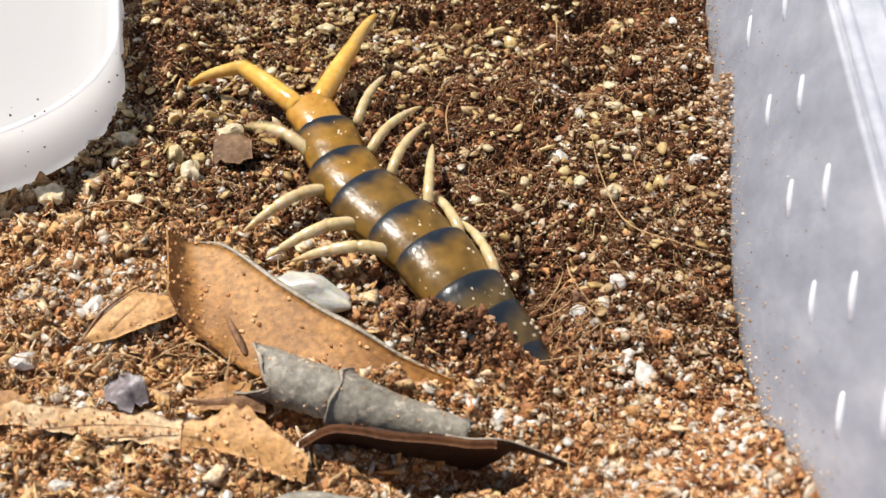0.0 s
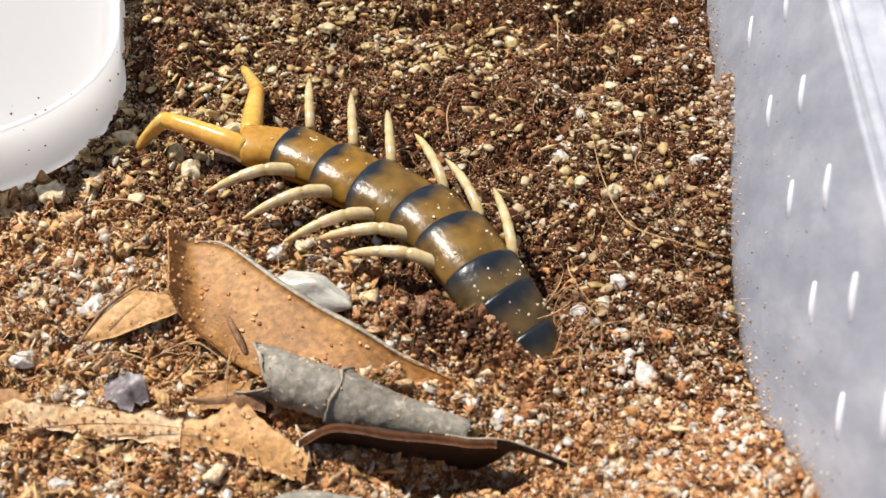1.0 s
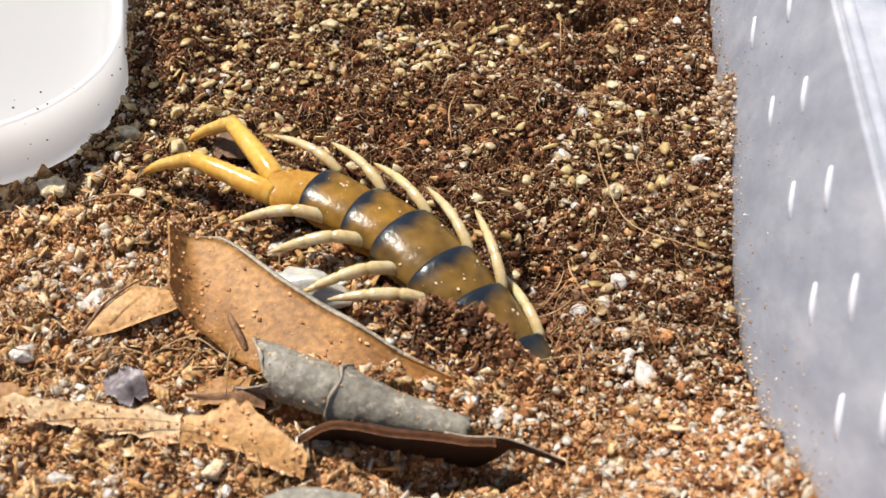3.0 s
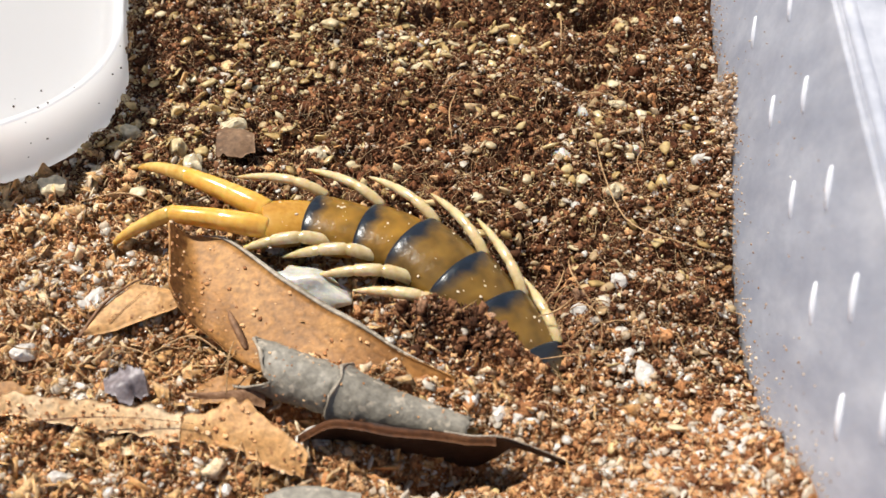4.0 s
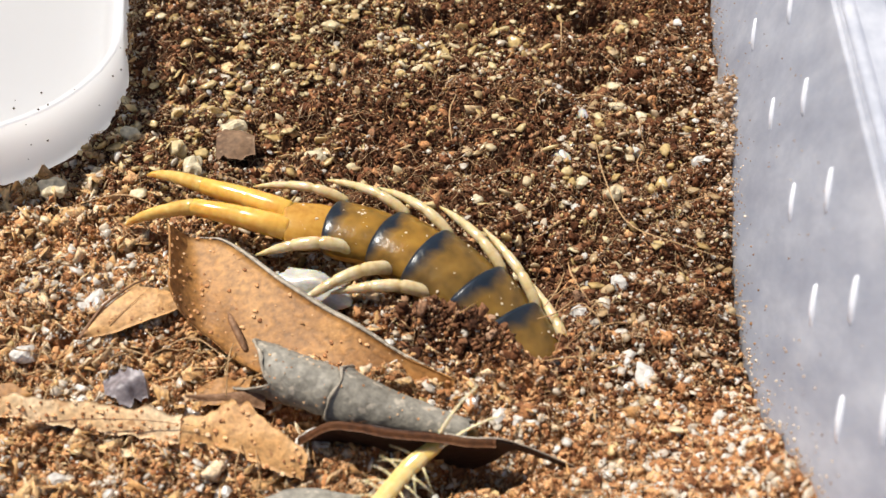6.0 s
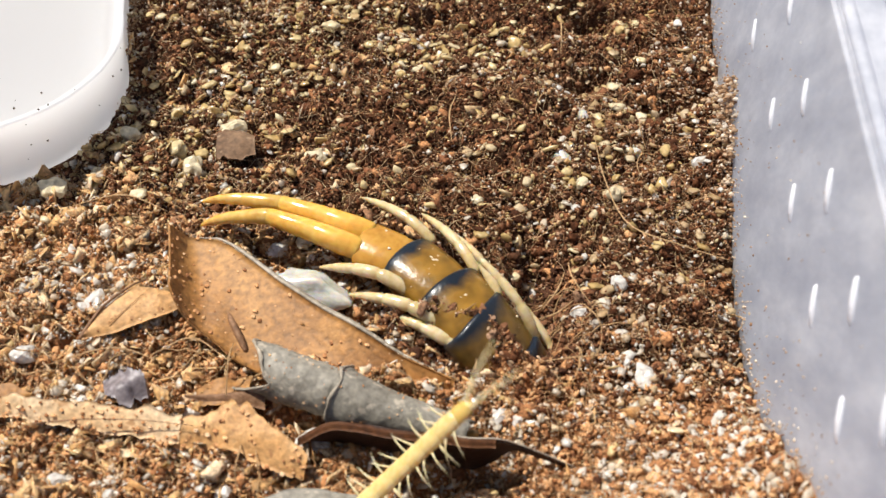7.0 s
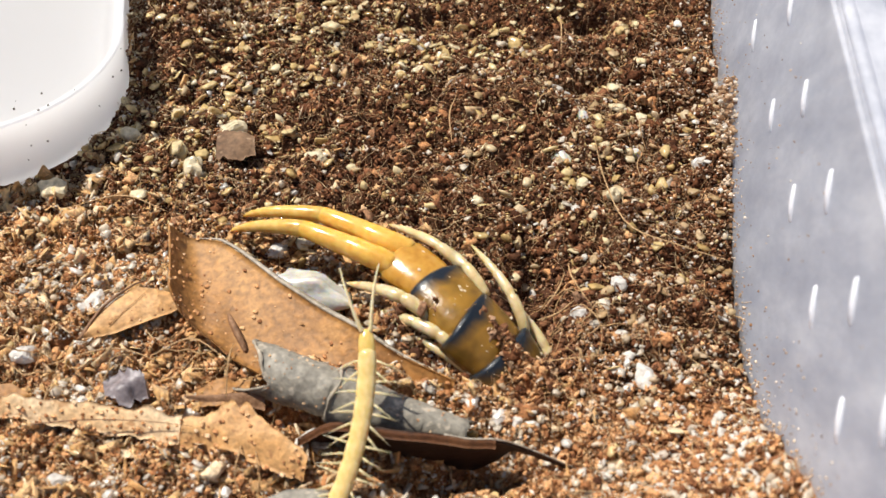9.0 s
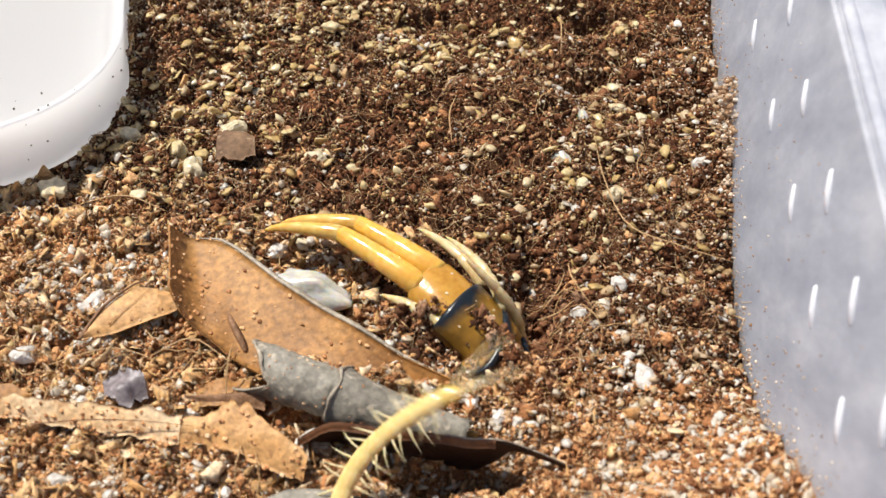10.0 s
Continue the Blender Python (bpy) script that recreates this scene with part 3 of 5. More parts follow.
def leaves():
    tops = []
    # large brown leaf leaning on the spoil
    a = leaf_thing("dry_leaf", "large curled brown dry leaf half buried in the soil")
    up = [(-43.8, -2.9, 9.0), (-42.6, -2.0, 6.2), (-40.6, -1.8, 4.6), (-35.4, -3.6, 5.3), (-25.2, -12.4, 5.2), (-14.0, -20.9, 5.0), (-5.3, -27.0, 4.4), (1.7, -30.4, 3.4)]
    lo = [(-41.6, -16.0, 8.5), (-40.0, -18.6, 6.0), (-37.6, -20.2, 3.6), (-34.4, -22.6, 3.0), (-30.2, -25.8, 1.8), (-19.0, -30.4, 0.4), (-8.5, -31.8, 0.6), (1.4, -30.9, 2.0)]
    _, t1 = sheet("blade", up, lo, 60, 18, -0.9, 0.35, [M_LEAF, M_LEAF_GREY], a, "brown leaf blade", 0.006, 0.35, 1)
    tops.append(t1)
    edge = [tuple(t1[i, 0] + np.array([0.35, 0.35, -0.1])) for i in range(0, 60, 3)]
    pts = spline(edge, 60)
    v, f = tube(pts, [0.06 + 0.85 * math.sin(math.pi * min(1, 0.12 + i / 62)) ** 0.7 * min(1, max(0, (i - 16) / 26)) for i in range(60)], 8, 0.55)
    part("curled_edge", mesh("curled_edge", v, f, M_LEAF_RIM), a, "grey curled leaf margin")
    stub, f = tube(spline([(-33.2, -17.2, 3.6), (-32.2, -19.4, 3.6), (-30.6, -22.2, 2.6), (-29.8, -23.6, 1.6)], 12), [0.12, 0.3, 0.42, 0.5, 0.55, 0.58, 0.58, 0.55, 0.52, 0.48, 0.4, 0.2], 8)
    part("leaf_stalk", mesh("leaf_stalk", stub, f, M_BARK), a, "short broken leaf stalk")
    # small tan leaf
    b = leaf_thing("dry_leaf", "small flat pale tan leaf piece on the soil")
    up = [(-55.1, -20.8, 2.5), (-52.9, -16.2, 3.2), (-49.1, -12.2, 3.6), (-46.5, -11.8, 3.6), (-42.6, -12.4, 3.2)]
    lo = [(-55.0, -21.2, 2.2), (-50.9, -20.0, 2.0), (-46.0, -17.8, 2.4), (-43.5, -16.6, 2.6), (-41.4, -15.2, 2.6)]
    _, t2 = sheet("blade", up, lo, 36, 14, 0.4, 0.3, [M_LEAF_TAN, M_LEAF], b, "pale tan leaf blade", 0.01, 0.3, 2)
    vein("midrib", [(-55.5, -21.6, 2.4), (-52.9, -16.0, 3.5), (-49.3, -11.9, 3.9), (-47.4, -9.6, 3.0)], 0.35, M_BARK, b, "brown midrib along the edge")
    vein("vein", [(-51.5, -19.0, 2.8), (-48.5, -15.4, 3.6), (-46.0, -12.0, 3.9)], 0.08, M_LEAF, b)
    tops.append(t2)
    # rolled grey leaf, in two torn lengths
    c = leaf_thing("rolled_leaf", "grey rolled dry leaf with torn ends lying on the soil")

    def roll(name, axis, radii, start, stop, seed, rag, torn):
        ax, n, k = spline(axis, 44), 44, 20
        rings_o, rings_i = [], []
        rng = np.random.RandomState(seed)
        jag = np.convolve(rng.randn(60), np.ones(2) / 2, "same")
        for i in range(n):
            d = Vector(ax[min(i + 1, n - 1)] - ax[max(i - 1, 0)]).normalized()
            side = d.cross(Vector((0, 0, 1))).normalized()
            upv = side.cross(d)
            u = i / (n - 1)
            r = np.interp(u, [0, 0.5, 1], radii)
            a0, a1 = radians(np.interp(u, [0, 0.35, 1], start)), radians(np.interp(u, [0, 0.35, 1], stop))
            ro, ri = [], []
            for j in range(k):
                a = a0 + (a1 - a0) * j / (k - 1) + 0.05 * jag[(i * 3 + j) % 60] * rag
                rr = r * (1 + 0.05 * float(vnoise(i * 1.3 + seed * 50, j * 2.0, 5)))
                sh = d * (rag * 0.6 * (jag[j] if i < 3 or i > n - 4 else 0) + float(np.interp(a, (-1.2, -0.3, 0.5, 1.3, 2.2), torn)) * max(0, 1 - 2.2 * u) ** 2)
                q = Vector(ax[i]) + sh
                ro.append(q + (side * math.cos(a) + upv * math.sin(a)) * rr)
                ri.append(q + (side * math.cos(a) + upv * math.sin(a)) * (rr - 0.3))
            rings_o.append(ro)
            rings_i.append(ri)
        loops = [o + i[::-1] for o, i in zip(rings_o, rings_i)]
        v, f = loft(loops)
        length = part(name, mesh(name, v, f, M_LEAF_GREY), c, "grey leathery rolled blade")
        v, f = tube(rings_o[0], [0.14 + 0.2 * abs(jag[q]) for q in range(k)], 6)
        part("torn_edge", mesh("torn_edge", v, f, M_LEAF_RIM), length, "pale torn edge")
        tops.append(np.array([[tuple(q) for q in r[5:17]] for r in rings_o]))
    roll("torn_roll", [(-27.0, -28.0, 3.2), (-21.1, -30.3, 3.2), (-14.6, -32.9, 3.0)], (4.0, 3.9, 3.6), (-75, -80, -80), (150, 165, 175), 3, 0.8, (-5.0, -2.0, 4.0, 0.5, -1.4))
    roll("long_roll", [(-15.2, -33.5, 3.3), (-6.8, -35.8, 2.6), (3.7, -38.6, 1.6)], (4.7, 3.1, 1.9), (-80, -80, -80), (170, 178, 178), 5, 0.7, (3.0, 0.5, -0.4, 0.6, 0.2))
    sheet("torn_tip", [(-28.2, -23.0, 4.4), (-25.5, -26.0, 4.8), (-21.5, -28.6, 4.6)], [(-27.6, -24.2, 4.0), (-26.2, -30.0, 3.6), (-23.0, -33.0, 3.2)], 16, 8, 0.3, 0.3,
          [M_LEAF_GREY, M_LEAF_GREY], c, "", 0.03, 0.3, 8)
    sheet("torn_tail", [(-37.8, -31.9, 2.0), (-32.0, -31.8, 2.2), (-26.0, -31.2, 2.6)], [(-37.6, -32.3, 1.8), (-32.0, -33.0, 1.2), (-26.0, -33.6, 0.6)], 16, 8, 0.3, 0.3,
          [M_BARK, M_LEAF_GREY], c, "brown torn tail of the roll", 0.03, 0.3, 9)
    # dark leaf leaning over its hollow
    d = leaf_thing("dry_leaf", "brown leaf in a shade-dark colour leaning over a shaded hollow")
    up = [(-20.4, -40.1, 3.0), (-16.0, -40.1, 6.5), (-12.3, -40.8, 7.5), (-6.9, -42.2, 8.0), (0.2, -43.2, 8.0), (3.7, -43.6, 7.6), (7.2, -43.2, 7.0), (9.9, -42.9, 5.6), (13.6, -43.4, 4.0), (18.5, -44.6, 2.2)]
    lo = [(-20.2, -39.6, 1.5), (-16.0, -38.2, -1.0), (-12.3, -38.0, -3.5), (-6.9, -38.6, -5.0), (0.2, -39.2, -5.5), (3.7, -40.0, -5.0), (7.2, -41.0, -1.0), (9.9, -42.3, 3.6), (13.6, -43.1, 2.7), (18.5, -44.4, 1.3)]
    sheet("blade", up, lo, 70, 14, 0.0, 0.35, [M_LEAF_SHADED, M_LEAF_SHADED], d, "brown leaf blade darkened like a shaded face", 0.008, 0.3, 11)
    # redder strip stands in for the glow along the top edge
    margin = [(x, y - 0.25, z + 0.1) for x, y, z in up[:7]]
    sheet("folded_margin", margin, [(x, y - 0.7, z - 1.1) for x, y, z in margin], 40, 5, 0.3, 0.25, [M_LEAF_LIT_EDGE, M_LEAF_LIT_EDGE], d, "folded margin in a redder brown for light coming through", 0.03, 0.2, 12)
    vein("thin_margin", [(x, y - 0.1, z + 0.1) for x, y, z in up[4:]], 0.22, M_LEAF_RIM, d, "pale thin upper edge")
    # flat tan leaf in the foreground
    e = leaf_thing("dry_leaf", "flat tan crumbling leaf strewn with soil")
    up = [(-72, -32.6, 3.4), (-64.3, -33.0, 3.6), (-55.8, -34.3, 3.6), (-45.7, -35.4, 3.8), (-37.0, -37.1, 3.8)]
    lo = [(-71.4, -34.9, 0.8), (-63.7, -35.4, 1.0), (-55.3, -37.0, 1.1), (-46.8, -38.5, 1.1), (-37.4, -40.3, 1.1)]
    _, t3 = sheet("blade", up, lo, 60, 10, 0.3, 0.35, [M_LEAF_PALE, M_LEAF], e, "pale cream-tan leaf blade", 0.09, 0.6, 14)
    tops.append(t3)
    up = [(-38.0, -37.2, 3.7), (-34.4, -37.0, 3.9), (-31.6, -35.7, 4.4), (-28.4, -35.7, 4.6), (-24.2, -39.0, 4.2), (-18.6, -43.2, 3.6)]
    lo = [(-38.2, -40.3, 1.0), (-35.4, -40.8, 1.1), (-31.4, -41.2, 1.2), (-27.7, -42.2, 1.2), (-22.9, -44.9, 1.2), (-19.3, -45.8, 1.2)]
    lobe, t4 = sheet("torn_lobe", up, lo, 50, 12, 0.6, 0.35, [M_LEAF_TAN, M_LEAF], e, "orange-tan torn end of the leaf", 0.07, 0.8, 15)
    tops.append(t4)
    vein("midrib", [(-58.5, -38.0, 3.2), (-50.8, -37.6, 3.7), (-42.8, -37.9, 3.9), (-35.1, -38.9, 4.0)], 0.13, M_BARK, e, "thin dark midrib")
    # brown scraps
    for up, lo, lab, mats, sd in (
            ([(-70, -29.6, 2.2), (-64, -30.0, 2.6), (-60.4, -31.6, 2.0)], [(-70, -32.4, 1.6), (-64, -32.4, 1.8), (-60.0, -32.0, 1.6)], "reddish brown leaf scrap on the soil", [M_LEAF, M_LEAF_DARK], 20),
            ([(-41.5, 28.6, 2.0), (-38, 28.8, 2.6), (-34.5, 27.0, 2.0)], [(-41, 22.0, 1.6), (-37.5, 21.6, 2.0), (-34.0, 23.2, 1.6)], "brown weathered bark flake lying on the soil", [M_FLAKE_BARK, M_FLAKE_BARK], 21),
            ([(-36.5, -30.6, 1.8), (-33, -28.6, 2.2), (-28.6, -28.8, 2.0)], [(-35.5, -33.2, 1.4), (-32, -33.4, 1.8), (-28.4, -32.8, 1.6)], "tan leaf scrap beside the rolled leaf", [M_LEAF, M_LEAF], 22)):
        s = tagged(new("leaf_scrap"), lab, "leaf scrap", "fallen leaves on the soil")
        sheet("blade", up, lo, 24, 14, 0.3, 0.4, mats, s, "", 0.07, 0.8, sd)
    ch = tagged(new("bark_chip"), "lilac-grey weathered bark chip on the soil", "bark chip")
    sheet("chip", [(-50.6, -28.8, 2.2), (-48.0, -27.8, 3.0), (-44.0, -29.0, 2.2)], [(-49.4, -32.2, 1.2), (-46.4, -33.4, 1.6), (-43.4, -31.4, 1.4)], 26, 12, 0.6, 0.8, [M_CHIP, M_CHIP], ch, "", 0.14, 2.2, 30)
    ch2 = tagged(new("leaf_scrap"), "grey shiny leaf scrap half under the soil", "leaf scrap", "fallen leaves on the soil")
    sheet("blade", [(-24, -50.0, 2.6), (-19, -48.6, 3.0), (-11, -49.6, 2.6)], [(-24, -54, 1.2), (-19, -54, 1.4), (-11, -54, 1.2)], 18, 8, 0.8, 0.4, [M_LEAF_GREY, M_LEAF_GREY], ch2, "", 0.02, 0.5, 31)
    return tops


LEAF_TOPS = leaves()


# ---- stones ----
def stones():
    rng = random.Random(12)
    grey = "translucent grey-white", "grey translucent", "clear grey stone on"
    spec = [(-21.4, -11.6, 4.3, 'g', "large clear grey stone beside the brown leaf"), (-18.6, -39.0, 2.4, 'q', "white crumbly stone beside the rolled leaf"),
            (-27.3, -0.4, 2.0, 'q', "round pitted white stone beside the centipede"), (-55.3, -12.3, 1.9, 'q', "milky white stone beside the tan leaf"),
            (-63.6, -23.4, 1.9, 'q', "pale stone on the soil"), (-51.0, 37.2, 1.9, 'y', "pale yellow stone near the white tub"), (5.6, -28.4, 1.0, 'q', "small white stone on the soil"),
            (8.3, -34.8, 1.5, 'q', "bright white stone on the soil"), (10.7, -36.0, 1.3, 'q', "bright white stone on the soil"), (-23.0, 23.6, 1.9, 'y', "yellowish translucent stone on the soil"),
            (5.5, 12.4, 1.9, 'y', "yellowish stone behind the burrow"), (-5.6, 54.6, 1.7, 'y', "pale yellow stone on the soil"), (-0.5, 56.0, 1.6, 'y', "pale yellow stone on the soil"),
            (21.6, 22.3, 1.9, 'q', "translucent grey-white stone on the soil"), (-39.4, 31.2, 2.9, 'y', "lumpy yellow stone behind the bark flake"), (-57.9, 28.7, 2.2, 'y', "tall yellowish stone beside the white tub"),
            (-62.0, 18.4, 2.3, 'y', "olive-yellow stone beside the white tub"), (-68.9, 13.9, 2.6, 'y', "olive-yellow stone beside the white tub"), (-45.0, 20.0, 2.4, 'y', "pale stone beside the bark flake"),
            (-11.0, 2.0, 1.2, 'q', "white stone on the soil"), (-23.5, 0.5, 1.5, 'y', "yellow stone under the centipede"), (28.5, -8.0, 1.6, 'q', "pale stone by the burrow"), (22.5, -13.5, 1.9, 'q', "cream stone beside the burrow"),
            (30.5, -27.5, 2.2, 'q', "cracked white stone on the soil"), (35.0, -33.0, 1.7, 'q', "white stone on the soil"), (4.2, -33.0, 1.3, 'q', "white stone behind the rolled leaf"), (1.2, -31.8, 1.2, 'q', "white stone behind the rolled leaf"),
            (-37.0, -32.5, 1.5, 'q', "cream stone on the soil"), (-30.5, -47.0, 1.5, 'q', "white stone on the tan leaf"), (-54.0, -45.0, 2.0, 'q', "white stone half sunk in the soil"), (-33.5, -51.0, 1.7, 'q', "white stone half sunk in the soil"),
            (24.5, 15.0, 1.6, 'y', "olive translucent stone on the soil"), (30.0, 13.0, 1.8, 'y', "olive translucent stone on the soil"), (26.5, 36.0, 1.5, 'q', "grey translucent stone on the soil"), (35.0, 24.5, 1.6, 'q', "clear grey stone on the soil"),
            (46.0, 21.0, 1.6, 'q', "white flaky stone by the wall"), (-8.5, 50.0, 1.4, 'y', "yellow stone on the soil")]
    for x, y, s, k, lab in spec:
        z = float(relief(x, y)) + s * 0.35
        if k == 'g':
            z += 1.2
        v, f = rock(rng, s, 3 if s > 1.8 else 2, 0.72, 0.35, 7 if k == 'g' else 12)
        ob = part("stone", mesh("stone", v, f, M_QUARTZ_GREY if k == 'g' or lab.startswith(grey) else M_GRAIN if k == 'q' else M_FLAKE, k == 'g'), None, "", pose(x * MM, y * MM, z * MM, 0, 0, rng.uniform(0, 360)))
        if k == 'g':
            ob.matrix_basis = pose(x * MM, y * MM, z * MM, 0, 0, -18) @ Matrix.Diagonal((1.35, 0.9, 0.9, 1))
        tagged(ob, lab, "stone", "larger stones in the soil")


stones()


# ---- loose soil: crumbs, grains and fibres ----
CHIP = (np.array([(-1.2, -0.7, -0.5), (1.1, -0.6, -0.4), (0.9, 0.7, -0.5), (-1.0, 0.8, -0.4), (-0.9, -0.6, 0.5), (0.9, -0.7, 0.4), (1.2, 0.6, 0.5), (-1.1, 0.6, 0.6)]),
        [(0, 3, 2), (0, 2, 1), (4, 5, 6), (4, 6, 7), (0, 1, 5), (0, 5, 4), (1, 2, 6), (1, 6, 5), (2, 3, 7), (2, 7, 6), (3, 0, 4), (3, 4, 7)])


def curl_shape():
    """A bent three-sided sliver."""
    v, f = [], []
    for i in range(4):
        u = -1.2 + 0.8 * i
        zc = 0.55 * (1 - (u / 1.2) ** 2)
        w = 0.30 * (1 - 0.5 * abs(u) / 1.2)
        v += [(u, -w, zc), (u, w, zc + 0.05), (u, 0, zc - 0.16)]
    for i in range(3):
        for j in range(3):
            a, b = i * 3 + j, i * 3 + (j + 1) % 3
            f += [(a, b, b + 3), (a, b + 3, a + 3)]
    f += [(0, 2, 1), (9, 10, 11)]
    return np.array(v), f


CURL = curl_shape()


def pebbles(seed, count, level, flat):
    """A set of angular grain shapes of unit radius."""
    rng = random.Random(seed)
    made = [rock(rng, 1.0, level, flat * rng.uniform(0.7, 1.2), 0.3, 9) for _ in range(count)]
    return np.array([[tuple(p) for p in v] for v, _ in made]), made[0][1]


def plates(seed, count):
    """A set of flat angular crystals of unit radius."""
    rng = random.Random(seed)
    made = []
    for _ in range(count):
        thick, lean = rng.uniform(0.12, 0.26), (rng.uniform(-0.2, 0.2), rng.uniform(-0.2, 0.2))
        ring = [(rng.uniform(0.65, 1.15) * math.cos(a), rng.uniform(0.55, 1.05) * math.sin(a)) for a in (2 * math.pi * (j + rng.uniform(-0.3, 0.3)) / 7 for j in range(7))]
        made.append([(x * 0.8, y * 0.8, -thick) for x, y in ring] + [(x, y, 0.0) for x, y in ring]
                    + [(x * 0.7 + lean[0], y * 0.7 + lean[1], thick * rng.uniform(0.7, 1.2)) for x, y in ring])
    f = [(0, j + 1, j) for j in range(1, 6)] + [(14, 14 + j, 15 + j) for j in range(1, 6)]
    for r in (0, 7):
        for j in range(7):
            a, b = r + j, r + (j + 1) % 7
            f += [(a, b, b + 7), (a, b + 7, a + 7)]
    return np.array(made), f


PLATES, SANDY = plates(3, 40), pebbles(4, 24, 1, 0.7)


def scatter(name, count, lo, hi, mat, label, seed, level=1, density=None, lift=0.2, jitter=0.28, power=2.2, squash=0.6, area=(-104, 60, -58, 86)):
    """Many knobbly bits on the soil, joined."""
    rng = np.random.RandomState(seed)
    y = rng.uniform(area[2], area[3], count * 12)
    x = rng.uniform(area[0], area[1], count * 12)
    keep = (np.abs(x) < 70 + (y + 46) * 0.27) & (wall_gap(x, y) > 0.5) & (dish_gap(x, y) > -0.5)
    # nearer ground is seen larger, so it is strewn as densely all over
    if density is not None:
        keep &= rng.rand(len(x)) < density(x, y)
    x, y = x[keep][:count], y[keep][:count]
    n = len(x)
    base, faces = ico(1) if level > 6 else ico(level) if level > 0 else CURL if level == -2 else CHIP if level < 0 else (np.array([(1, 0, 0), (-1, 0, 0), (0, 1, 0), (0, -1, 0), (0, 0, 1), (0, 0, -1.)]),
                                            [(0, 2, 4), (2, 1, 4), (1, 3, 4), (3, 0, 4), (2, 0, 5), (1, 2, 5), (3, 1, 5), (0, 3, 5)])
    if level in (7, 8):
        shapes, faces = PLATES if level == 7 else SANDY
        base = shapes[rng.randint(0, len(shapes), n)]
    else:
        base = np.broadcast_to(base, (n, *base.shape))
    k = base.shape[1]
    size = lo + (hi - lo) * rng.rand(n) ** power
    V = (base * (1 + jitter * rng.randn(n, k, 1)) + 0.25 * jitter * rng.randn(n, k, 3)) * np.stack([0.7 + 0.6 * rng.rand(n), 0.6 + 0.5 * rng.rand(n), squash * (0.6 + 0.7 * rng.rand(n))], -1)[:, None, :]
    # random turn of each bit
    q = rng.randn(n, 4)
    q /= np.linalg.norm(q, axis=1, keepdims=True)
    if level == 7:
        # crystals lie rather flat
        tip, way, yaw = np.abs(rng.randn(n)) * 0.32, rng.rand(n) * 6.28, rng.rand(n) * 3.14
        w1, x1, y1, w2, z2 = np.cos(tip), np.sin(tip) * np.cos(way), np.sin(tip) * np.sin(way), np.cos(yaw), np.sin(yaw)
        q = np.stack([w1 * w2, x1 * w2 + y1 * z2, y1 * w2 - x1 * z2, w1 * z2], -1)
    w, a, b, c = q.T
    R = np.stack([1 - 2 * (b * b + c * c), 2 * (a * b - c * w), 2 * (a * c + b * w), 2 * (a * b + c * w), 1 - 2 * (a * a + c * c), 2 * (b * c - a * w),
                  2 * (a * c - b * w), 2 * (b * c + a * w), 1 - 2 * (a * a + b * b)], -1).reshape(n, 3, 3)
    V = np.einsum("nij,nkj->nki", R, V) * size[:, None, None]
    z = relief(x, y) + size * lift + rng.rand(n) * 0.5
    V += np.stack([x, y, z], -1)[:, None, :]
    V = V.reshape(-1, 3) * MM
    F = (np.array(faces)[None] + (np.arange(n) * k)[:, None, None]).reshape(-1, 3)
    me = bpy.data.meshes.new(name)
    me.vertices.add(len(V))
    me.vertices.foreach_set("co", V.ravel())
    me.loops.add(F.size)
    me.loops.foreach_set("vertex_index", F.ravel())
    me.polygons.add(len(F))
    me.polygons.foreach_set("loop_start", np.arange(len(F)) * 3)
    me.polygons.foreach_set("loop_total", np.full(len(F), 3))
    me.update(calc_edges=True)
    me.materials.append(mat)
    return tagged(part(name, me), label, "soil", kind="stuff")


# share of the darker brown crumbs
def darker(x, y):
    return 1.05 - paleness(x, y)


def sandy(x, y):
    """Patches where fine sand lies thick between the fibre."""
    d = 0.35 + 0.75 * vnoise(x + 5, y, 11) + 0.45 * vnoise(x, y, 4)
    d = d + 0.55 * bell(x, y, -58, -6, 16, 14) + 0.45 * bell(x, y, 28, -26, 14, 9) + 0.4 * bell(x, y, 40, 30, 14, 30) + 0.35 * bell(x, y, 10, -38, 30, 7) + 0.35 * bell(x, y, 42, 0, 13, 40)
    d = d - 0.9 * bell(x, y, 5, -17, 15, 8) - 0.6 * bell(x, y, -34, -24, 13, 7) - 0.5 * bell(x, y, -6, 12, 34, 17) + 0.5 * bell(x, y, -50, -46, 30, 8)
    return np.clip(d, 0.04, 1)


def stony(x, y):
    """Where the larger yellow grains lie: the far corner and round the dish."""
    d = 0.12 + 0.9 * bell(x, y, -22, 66, 40, 26) + 0.75 * bell(x, y, -50, 26, 17, 17) + 0.3 * bell(x, y, 26, 20, 18, 26)
    return np.clip(d * (0.75 + 0.8 * vnoise(x + 9, y, 7)), 0.02, 1) * np.clip(1.2 - paleness(x, y), 0, 1)


